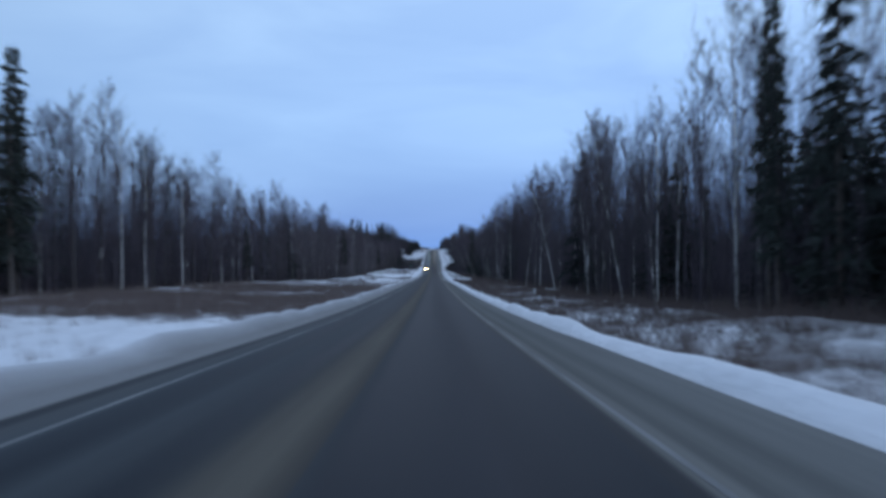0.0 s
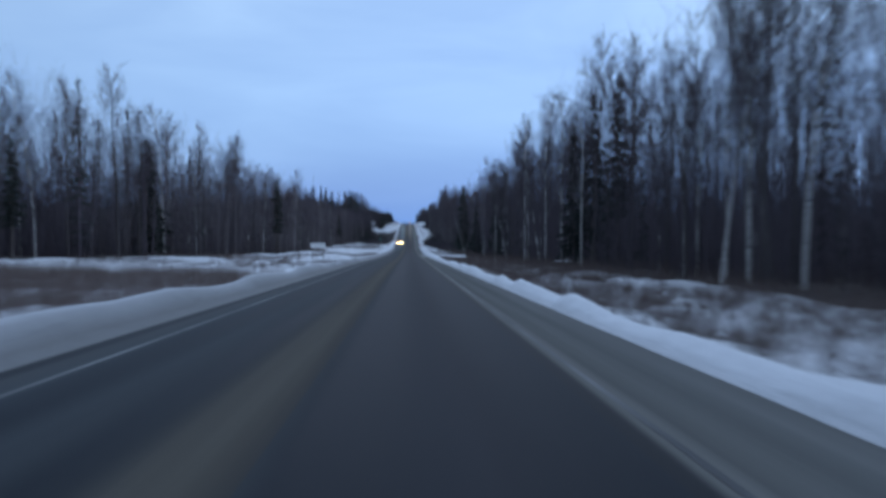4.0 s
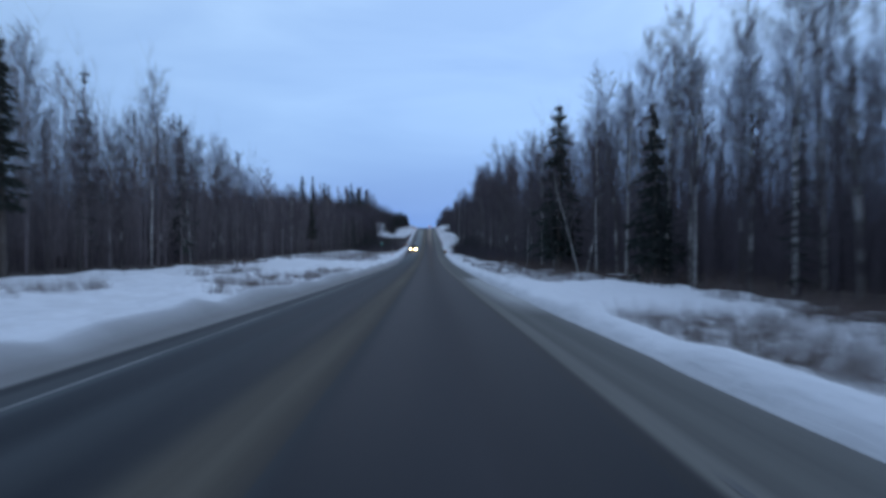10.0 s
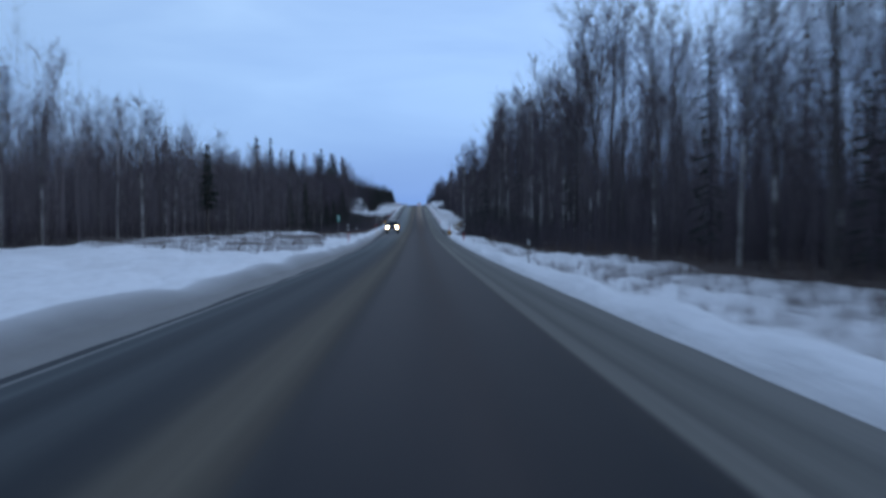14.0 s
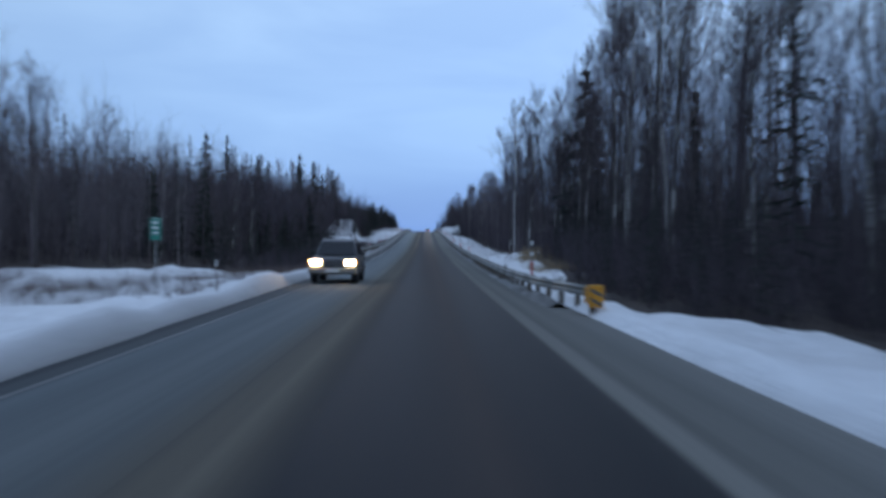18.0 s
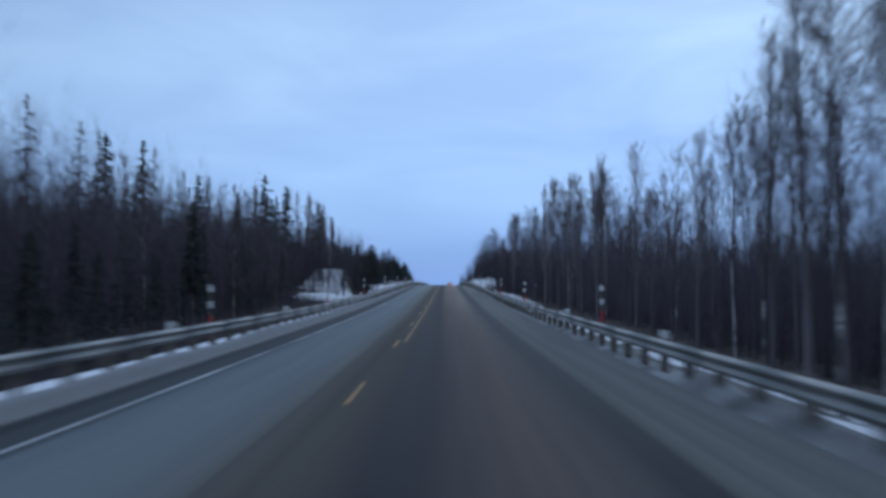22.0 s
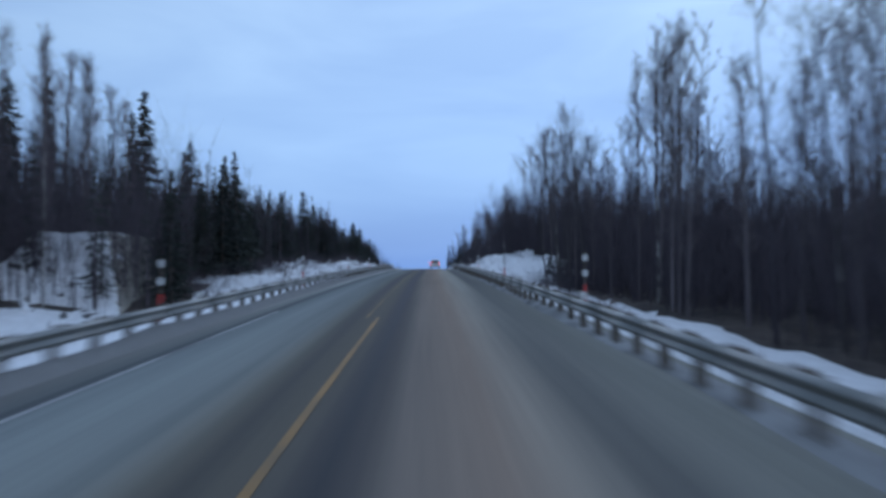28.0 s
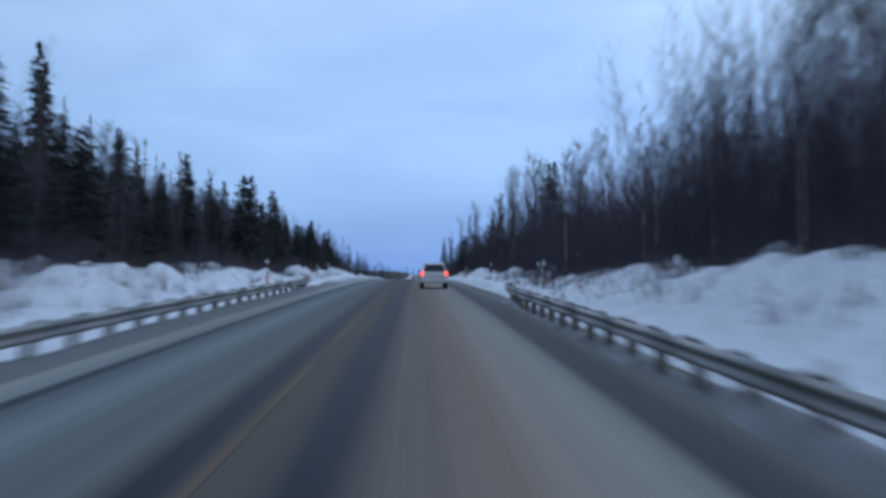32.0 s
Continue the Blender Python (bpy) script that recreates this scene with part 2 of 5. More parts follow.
def snow():
    k = Mat("snow", 0.75)
    wide = k.noise(k.where((1, 0.5, 1)), 0.22, 4.0)
    fine = k.noise(k.where(), 2.6, 4.0, 0.6)
    grass = k.noise(k.where((1, 0.6, 1)), 0.9, 5.0, 0.75)
    sep = k.node("ShaderNodeSeparateXYZ")
    k.link(k.where(), sep.inputs[0])
    reach = k.math("MULTIPLY", k.math("GREATER_THAN", sep.outputs[0], 0.0), k.ramp(k.math("MULTIPLY", sep.outputs[1], 0.001), ((0.0, (0.95, 0.95, 0.95)), (0.06, (0.75, 0.75, 0.75)), (0.235, (0.30, 0.30, 0.30)), (0.415, (0.55, 0.55, 0.55)), (0.47, (0.5, 0.5, 0.5)), (0.50, (0, 0, 0)))))
    away = k.math("SUBTRACT", k.math("ABSOLUTE", sep.outputs[0]), reach)
    # left, before 300 m, the grey is widened over the bank's shaded face
    inset = k.ramp(k.math("MULTIPLY", sep.outputs[1], 0.001), ((0.20, (0.9, 0.9, 0.9)), (0.30, (0.5, 0.5, 0.5)), (0.40, (0.05, 0.05, 0.05)), (0.47, (0.1, 0.1, 0.1)), (0.545, (0.5, 0.5, 0.5)), (0.575, (0.78, 0.78, 0.78)), (0.87, (0.78, 0.78, 0.78)), (0.89, (0.5, 0.5, 0.5))))
    away = k.math("SUBTRACT", away, k.math("MULTIPLY", k.math("LESS_THAN", sep.outputs[0], 0.0), k.math("SUBTRACT", inset, 0.5)))
    # ploughed bank by the road is grey with grit; shade of the left bank's face is painted in too
    grit_shade = k.ramp(k.math("MULTIPLY", away, 0.1), ((0.48, (0.24, 0.235, 0.225)), (0.525, (0.50, 0.50, 0.50)), (0.575, (0.93, 0.935, 0.94)), (1.0, (0.93, 0.935, 0.94))))
    shade = k.ramp(fine, ((0.3, (0.90, 0.90, 0.90)), (0.7, (1.0, 1.0, 1.0))))
    col = k.mix(1.0, grit_shade, shade, "MULTIPLY")
    # dead grass that shows through the thin snow of the verge
    bare = k.math("MULTIPLY", k.ramp(k.math("ADD", k.math("MULTIPLY", grass, 0.6), k.math("MULTIPLY", wide, 0.4)), ((0.45, (0, 0, 0)), (0.56, (1, 1, 1)))),
                  k.ramp(k.math("MULTIPLY", away, 0.1), ((0.68, (0, 0, 0)), (0.80, (0.8, 0.8, 0.8)))))
    rightward = k.math("GREATER_THAN", sep.outputs[0], 0.0)
    early = k.math("MULTIPLY", k.math("SUBTRACT", 400.0, sep.outputs[1]), 0.02, True)
    apron = k.math("LESS_THAN", k.math("ABSOLUTE", k.math("SUBTRACT", sep.outputs[1], 302.0)), 20.0)
    field = k.math("MULTIPLY", k.math("SUBTRACT", 1.0, rightward), k.math("LESS_THAN", k.math("ABSOLUTE", k.math("SUBTRACT", sep.outputs[1], 125.0)), 75.0))
    share = k.math("ADD", k.math("ADD", 0.15, k.math("MULTIPLY", field, 0.15)), k.math("MULTIPLY", k.math("MULTIPLY", rightward, early), 0.35))
    share = k.math("MULTIPLY", share, k.math("SUBTRACT", 1.0, k.math("MULTIPLY", apron, rightward)))
    bare = k.math("MULTIPLY", bare, share)
    k.base(k.mix(bare, col, (0.20, 0.165, 0.135)))
    lumps = k.noise(k.where((1, 0.6, 1)), 0.9, 5.0, 0.6)
    k.bump(k.math("ADD", k.math("MULTIPLY", fine, 0.35), lumps), 0.7, 0.40)
    return k.m


def bark():
    k = Mat("birch_bark", 0.8)
    v = k.local((1, 1, 1))
    ring = k.noise(k.local((3.0, 3.0, 9.0)), 1.0, 3.0, 0.7)
    wide = k.noise(k.local((0.5, 0.5, 0.45)), 1.0, 2.0)
    col = k.ramp(ring, ((0.34, (0.05, 0.045, 0.042)), (0.44, (0.46, 0.44, 0.41)), (0.78, (0.74, 0.71, 0.68))))
    o = k.node("ShaderNodeObjectInfo")
    aged = k.math("ADD", wide, k.math("MULTIPLY", k.math("SUBTRACT", o.outputs["Random"], 0.5), 0.5))
    k.base(k.mix(k.ramp(aged, ((0.27, (0, 0, 0)), (0.45, (1, 1, 1)))), col, (0.075, 0.064, 0.062)))
    k.bump(ring, 0.3, 0.03)
    return k.m


def varied(name, a, b, rough=0.85):
    """A colour that differs a little from one tree to the next."""
    k = Mat(name, rough)
    o = k.node("ShaderNodeObjectInfo")
    n = k.noise(k.where(), 0.35, 3.0)
    f = k.math("ADD", k.math("MULTIPLY", o.outputs["Random"], 0.5), k.math("MULTIPLY", n, 0.5))
    k.base(k.ramp(f, ((0.25, a), (0.75, b))))
    return k.m


M_ASPHALT, M_SNOW, M_BARK = asphalt(), snow(), bark()
M_TWIG = varied("birch_twigs", (0.0656, 0.0517, 0.0607), (0.1148, 0.0918, 0.1017))
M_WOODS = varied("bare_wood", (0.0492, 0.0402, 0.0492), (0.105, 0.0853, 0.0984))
# aspen wood; also a paler bare wood with distance haze put into its colour
M_ASPEN_HAZE = varied("aspen_and_hazed_wood", (0.1066, 0.0886, 0.0951), (0.1927, 0.1624, 0.1665))
M_NEEDLE = varied("spruce_needles", (0.0221, 0.0289, 0.0255), (0.0425, 0.0519, 0.0425))
M_TRUNK = grained("spruce_bark", (0.06, 0.05, 0.045), (0.15, 0.125, 0.11), 5.0, 0.9)
M_SHRUB = varied("dry_stems", (0.1105, 0.0782, 0.068), (0.221, 0.17, 0.1487))
M_GRASS = varied("dead_grass", (0.24, 0.17, 0.10), (0.36, 0.27, 0.17))
M_FLOOR = grained("forest_litter", (0.030, 0.024, 0.021), (0.10, 0.076, 0.062), 0.8, 0.95)
M_STEEL = grained("galvanised_steel", (0.20, 0.205, 0.195), (0.36, 0.36, 0.34), 3.0, 0.5, 0.55, 0.05)
M_POST = grained("weathered_timber", (0.10, 0.085, 0.07), (0.22, 0.19, 0.16), 8.0, 0.9)
M_YELLOW = grained("yellow_road_paint", (0.13, 0.095, 0.05), (0.42, 0.21, 0.045), 1.6, 0.7, 0.0, 0.1, (1, 0.3, 1))
M_WORN = grained("worn_yellow_paint", (0.05, 0.046, 0.042), (0.21, 0.13, 0.06), 1.1, 0.8, 0.0, 0.1, (1, 0.25, 1))
M_WHITE = grained("white_road_paint", (0.16, 0.16, 0.16), (0.55, 0.55, 0.53), 1.2, 0.7, 0.0, 0.1, (1, 0.3, 1))
M_FADED = grained("faded_road_paint", (0.07, 0.07, 0.07), (0.27, 0.27, 0.255), 0.9, 0.7, 0.0, 0.1, (1, 0.2, 1))
M_RED = grained("red_pole_paint", (0.42, 0.035, 0.03), (0.58, 0.06, 0.05), 4.0, 0.5, 0.0, 0.0)
M_REFLECT = grained("white_reflector", (0.62, 0.63, 0.62), (0.80, 0.80, 0.78), 6.0, 0.4, 0.0, 0.0)
M_AMBER = grained("yellow_plastic", (0.62, 0.24, 0.015), (0.78, 0.36, 0.03), 5.0, 0.5, 0.0, 0.05)
M_GREEN = grained("green_sign_sheet", (0.02, 0.20, 0.15), (0.03, 0.27, 0.20), 3.0, 0.45, 0.0, 0.0)
M_DIRTY = grained("dirty_snow", (0.12, 0.117, 0.11), (0.37, 0.37, 0.365), 1.4, 0.9, 0.0, 0.4, (1, 0.6, 1))
M_TANROCK = grained("tan_rock", (0.22, 0.20, 0.17), (0.46, 0.42, 0.36), 1.2, 0.9, 0.0, 0.6)
M_DARKROCK = grained("dark_rock", (0.05, 0.05, 0.052), (0.20, 0.195, 0.19), 1.6, 0.9, 0.0, 0.5)
M_ROCK = grained("frosted_rock", (0.66, 0.66, 0.67), (0.94, 0.95, 0.96), 0.9, 0.9, 0.0, 0.6)


# ---- ground ----
def steps(y, pairs):
    ys, vs = zip(*pairs)
    return np.interp(y, ys, vs)


ROAD_Y = np.arange(0, 17) * 51.0
ROAD_Z = np.array((1.87, -0.36, -2.16, -3.7, -5.21, -6.81, -8.24, -9.44, -10.33, -10.7, -10.48, -9.7, -8.38, -6.47, -4.59, -3.2, -2.21)) - 1.87


def road_z(y):
    """Height of the road's crown: down into the dip, up the far hill and over its crest."""
    y = np.asarray(y, float)
    s = np.gradient(ROAD_Z, 51.0)
    yc = np.clip(y, 0, 816)
    j = np.clip((yc // 51).astype(int), 0, 15)
    u = yc / 51.0 - j
    z = (2 * u**3 - 3 * u**2 + 1) * ROAD_Z[j] + (u**3 - 2 * u**2 + u) * 51 * s[j] + (3 * u**2 - 2 * u**3) * ROAD_Z[j + 1] + (u**3 - u**2) * 51 * s[j + 1]
    d = np.clip(y - 816, 0, 200)
    z = z + 0.0190 * d - 1.05e-4 * d**2 - 0.0230 * np.clip(y - 1016, 0, 500)
    return z + np.where(y < 0, -s[0] * 0 + y * s[0] * 0.6, 0)


def lattice(i, j):
    h = np.sin(i * 127.1 + j * 311.7) * 43758.5453
    return h - np.floor(h)


def bumps(x, y):
    """Smooth value noise, 0 to 1."""
    i, j = np.floor(x), np.floor(y)
    u, v = x - i, y - j
    u, v = u * u * (3 - 2 * u), v * v * (3 - 2 * v)
    a = lattice(i, j) * (1 - u) + lattice(i + 1, j) * u
    b = lattice(i, j + 1) * (1 - u) + lattice(i + 1, j + 1) * u
    return a * (1 - v) + b * v


def edge_right(y):
    return steps(y, ((0, 18.5), (270, 18), (300, 20), (440, 17.5), (560, 18), (640, 20), (750, 18), (790, 15), (805, 16), (813, 20.5), (824, 20.5), (832, 13), (840, 12.5), (900, 14), (960, 13.5), (1010, 11.5), (1100, 9)))


def clearing(y):
    """Where the low brush comes down to the guardrail."""
    return np.minimum(edge_right(y), steps(y, ((412, 20), (430, 15), (466, 13.2), (480, 11.8), (490, 8.7), (503, 8.5), (509, 10.8), (527, 11), (538, 12.5), (552, 16), (566, 20))))


def edge_left(y):
    return steps(y, ((0, 41), (200, 41), (240, 37), (340, 32), (420, 33), (520, 29), (560, 25), (640, 23), (690, 24.5), (700, 27.5), (715, 29.5), (735, 32.5), (748, 36), (773, 36), (778, 20), (792, 20), (840, 14.5), (900, 15), (1000, 16), (1100, 18)))


def rail_line(y):
    """How far the right-hand guardrail stands from the middle of the road."""
    return steps(y, ((484, 5.3), (505, 5.4), (520, 5.55), (545, 5.75), (594, 5.95), (630, 5.8), (667, 5.55), (760, 5.3), (860, 5.3)))


def shoulder(y):
    """How far the gritty right-hand shoulder reaches before the snow begins."""
    return np.where(np.asarray(y) > 490, rail_line(y) + 1.05, steps(y, ((0, 6.75), (60, 6.45), (235, 5.95), (300, 5.95), (415, 6.25), (470, 6.2))))


def ground(x, y):
    """Height of the land: road bed, ploughed bank, ditch, bank or fill, forest floor."""
    x, y = np.asarray(x, float), np.asarray(y, float)
    a = np.abs(x)
    r10 = steps(y, ((0, -.55), (275, -.5), (290, .05), (312, .05), (330, -.5), (440, -.4), (490, -.2), (515, .2), (530, .5), (552, .6), (572, -1.9), (700, -2.1), (785, -1.0), (812, -.2), (824, .8), (836, 1.3), (848, 1.3), (862, .7), (900, .7), (1000, .6), (1300, 1)))
    r18 = steps(y, ((0, .15), (440, -.3), (490, -.8), (525, .1), (540, .7), (553, .8), (574, -3.2), (700, -3.4), (785, -1.9), (815, -2.2), (826, .9), (838, 2.6), (848, 2.6), (866, 1.3), (1000, 1.2), (1300, 1)))
    r45 = steps(y, ((0, .5), (450, 0), (540, -3.4), (700, -3), (800, 2.2), (1000, 2.5)))
    l10 = steps(y, ((0, -.55), (440, -.4), (530, -.8), (560, -1.8), (620, -2.6), (745, -2.5), (772, -1.2), (788, .1), (830, .7), (1000, .6)))
    l20 = steps(y, ((0, -.5), (470, -.1), (560, -2.2), (620, -4.0), (750, -4.5), (772, -3.6), (795, .2), (830, 1.3), (1000, 1.3)))
    l40 = steps(y, ((0, .3), (470, .8), (560, 1), (640, 0), (720, -2), (765, -2.5), (815, 5.5), (1000, 7)))
    l90 = steps(y, ((0, 1), (470, 3), (600, 8), (760, 13), (1000, 15)))
    flat = np.zeros_like(a)
    right = np.where(a < 6.6, flat, np.where(a < 10, r10 * ((a - 6.6) / 3.4), np.where(a < 18, r10 + (r18 - r10) * (a - 10) / 8, np.where(a < 45, r18 + (r45 - r18) * (a - 18) / 27, r45))))
    left = np.where(a < 6.6, flat, np.where(a < 10, l10 * ((a - 6.6) / 3.4), np.where(a < 20, l10 + (l20 - l10) * (a - 10) / 10,
                    np.where(a < 40, l20 + (l40 - l20) * (a - 20) / 20, np.where(a < 90, l40 + (l90 - l40) * (a - 40) / 50, l90)))))
    z = np.where(x > 0, right, left)
    berm = np.where(x > 0, steps(y, ((0, .42), (465, .42), (490, .30), (860, .30), (880, .4))), steps(y, ((0, .55), (525, .50), (548, .42), (575, .27), (870, .27), (890, .4))))
    mid = np.where(x > 0, np.where((y > 490) & (y < 860), rail_line(y) + 1.25, shoulder(y) + 0.38), steps(y, ((0, 5.85), (235, 5.75), (390, 5.0), (450, 5.1), (525, 5.5), (546, 6.0), (553, 5.6), (562, 5.32), (600, 5.32), (670, 5.15), (760, 5.00), (870, 5.00), (890, 5.6))))
    wide = np.where(x > 0, steps(y, ((465, .42), (490, .24), (860, .24), (880, .45))), steps(y, ((450, .5), (525, .38), (545, .30), (870, .30), (890, .45))))
    berm = berm * np.exp(-((a - mid) / wide) ** 2) * (0.55 + 0.9 * bumps(x * 0.9, y * 0.30 + 3))
    rough = (bumps(x * 0.35 + 9, y * 0.16) - 0.5) * 0.6 + (bumps(x * 0.9 + 4, y * 0.33) - 0.5) * 0.38
    z = z + berm + rough * np.clip((a - 6.3) / 3.0, 0, 1)
    bank = np.clip((y - 790) / 40, 0, 1) * np.clip((a - 8) / 3, 0, 1) * np.clip((26 - a) / 6, 0, 1)
    z = z + bank * ((bumps(x * 0.3 + 5, y * 0.10) - 0.5) * 1.3 + (bumps(x * 0.8, y * 0.35) - 0.5) * 1.1 + (bumps(x * 1.7, y * 0.8) - 0.5) * 0.8)
    return road_z(y) - 0.045 - 0.10 * np.clip((shoulder(y) - a) / 0.3, 0, 1) * (x > 0) - 0.10 * np.clip((steps(y, ((235, 4.8), (400, 4.05), (450, 4.3), (500, 4.8))) - a) / 0.3, 0, 1) * (x <= 0) + z


def mesh_of(name, verts, tris, *mats, index=None, smooth=False):
    """A mesh from arrays of corners and triangles."""
    me = bpy.data.meshes.new(name)
    verts, tris = np.ascontiguousarray(verts, np.float32), np.ascontiguousarray(tris, np.int32)
    me.vertices.add(len(verts))
    me.vertices.foreach_set("co", verts.ravel())
    me.loops.add(tris.size)
    me.loops.foreach_set("vertex_index", tris.ravel())
    me.polygons.add(len(tris))
    me.polygons.foreach_set("loop_start", np.arange(0, tris.size, 3, dtype=np.int32))
    for m in mats:
        me.materials.append(m)
    if index is not None:
        me.polygons.foreach_set("material_index", np.ascontiguousarray(index, np.int32))
    if smooth:
        me.polygons.foreach_set("use_smooth", np.ones(len(tris), bool))
    me.update(calc_edges=True)
    return me


def part(name, data, material=None, parent=None, label="", m=None):
    """Links a bmesh or a mesh as one object under a thing or a part."""
    if isinstance(data, bmesh.types.BMesh):
        me = bpy.data.meshes.new(name)
        data.to_mesh(me)
        data.free()
    else:
        me = data
    if material and not me.materials:
        me.materials.append(material)
    ob = new(name, me)
    if parent:
        ob.parent = parent
    if m is not None:
        ob.matrix_basis = m
    return tagged(ob, label)


def grid(xs, ys, zf):
    xx, yy = np.meshgrid(xs, ys)
    v = np.stack([xx, yy, zf(xx, yy)], -1).reshape(-1, 3)
    n = len(xs)
    i, j = np.meshgrid(np.arange(n - 1), np.arange(len(ys) - 1))
    a = (j * n + i).ravel()
    q = np.stack([a, a + 1, a + n + 1, a, a + n + 1, a + n], 1).reshape(-1, 3)
    return v, q


def half(ax):
    return np.concatenate([-ax[::-1], ax])


side = np.concatenate([np.arange(0.5, 4.6, 1.0), np.arange(4.6, 8.0, 0.2), np.arange(8.0, 15, 0.4), np.arange(15, 26, 0.8), np.arange(26, 64, 3), (70, 90, 120, 200, 400, 900, 2500)])
along = np.concatenate([(-600, -200, -80), np.arange(-40, 780, 2.5), np.arange(780, 900, 1.0), np.arange(900, 1160, 2.5), np.arange(1160, 1500, 10), (1550, 1700, 2000, 3000, 4800)])
gv, gt = grid(half(side), along, ground)
mid = gv[gt].mean(1)
back = np.where(mid[:, 1] > 790, -2.0, 0.8)
wooded = np.where(mid[:, 0] > 0, mid[:, 0] > clearing(mid[:, 1]) - back, -mid[:, 0] > np.where((mid[:, 1] > 556) & (mid[:, 1] < 705), np.minimum(edge_left(mid[:, 1]), 23), edge_left(mid[:, 1])) * np.where((mid[:, 1] > 556) & (mid[:, 1] < 705), 0.33, 1.0) - back)
# litter left of a camera ray past the outcrop, set to fit the view
wooded |= (mid[:, 1] > 690) & (mid[:, 1] < 748) & (mid[:, 0] < 1.4 - 0.333 * (mid[:, 1] - 659))
ground_ob = part("ground", mesh_of("ground", gv, gt, M_SNOW, M_FLOOR, index=wooded, smooth=True))
tagged(ground_ob, "snow-covered verges, ditches and brown forest floor", "ground", kind="structure")

road_y = np.concatenate([np.arange(-60, 1200, 3.0), (1300, 1450)])
rx = np.linspace(-4.95, 7.25, 17)


def crown(x, y):
    return road_z(y) - 0.012 * np.abs(x) + 0.02


rv, rt = grid(rx, road_y, crown)
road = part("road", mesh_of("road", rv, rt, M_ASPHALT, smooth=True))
tagged(road, "dark two-lane asphalt highway with frosty dust", "road", kind="structure")


def strip(name, x, width, y0, y1, material, label, sway=None):
    sv, st = grid(np.array((x - width / 2, x + width / 2)), np.arange(y0, y1, 3.0), lambda a, b: crown(a, b) + 0.006)
    if sway:
        sv[:, 0] += steps(sv[:, 1], sway)
    return part(name, mesh_of(name, sv, st, material, smooth=True), None, road, label)


strip("edge_line", -3.68, 0.11, 535, 742, M_WHITE, "worn white edge line")
strip("edge_line", -3.68, 0.10, -60, 535, M_FADED, "faded white edge line")
strip("edge_line", 4.08, 0.10, -60, 262, M_FADED, "faded white edge line")
strip("centre_line", 0.06, 0.11, 588, 738, M_YELLOW, "solid yellow centre line")
strip("centre_line", -0.30, 0.10, 735, 1200, M_WORN, "worn, barely visible yellow centre line")
for y0 in np.arange(562, 664, 12.0):
    strip("centre_dash", -0.18, 0.10, y0, y0 + 5, M_YELLOW, "yellow dash")


# ---- plants ----
def tube(p0, p1, r0, r1, n=3):
    """Tapered prisms from p0 to p1 (arrays); a radius r1 of 0 makes spikes."""
    p0, p1 = np.atleast_2d(p0), np.atleast_2d(p1)
    s = len(p0)
    r0, r1 = np.broadcast_to(r0, s), np.broadcast_to(r1, s)
    d = p1 - p0
    d = d / (np.linalg.norm(d, axis=1, keepdims=True) + 1e-9)
    ref = np.where(np.abs(d[:, 2:3]) < 0.9, (0.0, 0.0, 1.0), (1.0, 0.0, 0.0))
    u = np.cross(d, ref)
    u /= np.linalg.norm(u, axis=1, keepdims=True)
    w = np.cross(d, u)
    ang = np.arange(n) * 2 * np.pi / n
    ring = u[:, None] * np.cos(ang)[None, :, None] + w[:, None] * np.sin(ang)[None, :, None]
    lo = p0[:, None] + ring * r0[:, None, None]
    k = np.arange(n)
    k2 = (k + 1) % n
    if not np.any(r1 > 0):
        v = np.concatenate([lo, p1[:, None]], 1)
        f = np.stack([k, k2, np.full(n, n)], 1)
        step = n + 1
    else:
        v = np.concatenate([lo, p1[:, None] + ring * r1[:, None, None]], 1)
        f = np.concatenate([np.stack([k, k2, k2 + n], 1), np.stack([k, k2 + n, k + n], 1)])
        step = 2 * n
    return v.reshape(-1, 3), (f[None] + (np.arange(s) * step)[:, None, None]).reshape(-1, 3)


def joined(pieces):
    vs, fs, o = [], [], 0
    for v, f in pieces:
        vs.append(v)
        fs.append(f + o)
        o += len(v)
    return np.concatenate(vs), np.concatenate(fs)


def unit(v):
    return v / (np.linalg.norm(v, axis=-1, keepdims=True) + 1e-9)


def sliver(r, p0, p1, rad):
    """The finest twigs and sprays: one thin tapering blade each, turned at random."""
    d = unit(p1 - p0)
    u = unit(np.cross(d, unit(r.normal(0, 1, d.shape)))) * np.broadcast_to(rad, len(p0))[:, None]
    v = np.stack([p0 - u, p0 + u, p1], 1).reshape(-1, 3)
    return v, np.arange(len(v)).reshape(-1, 3)


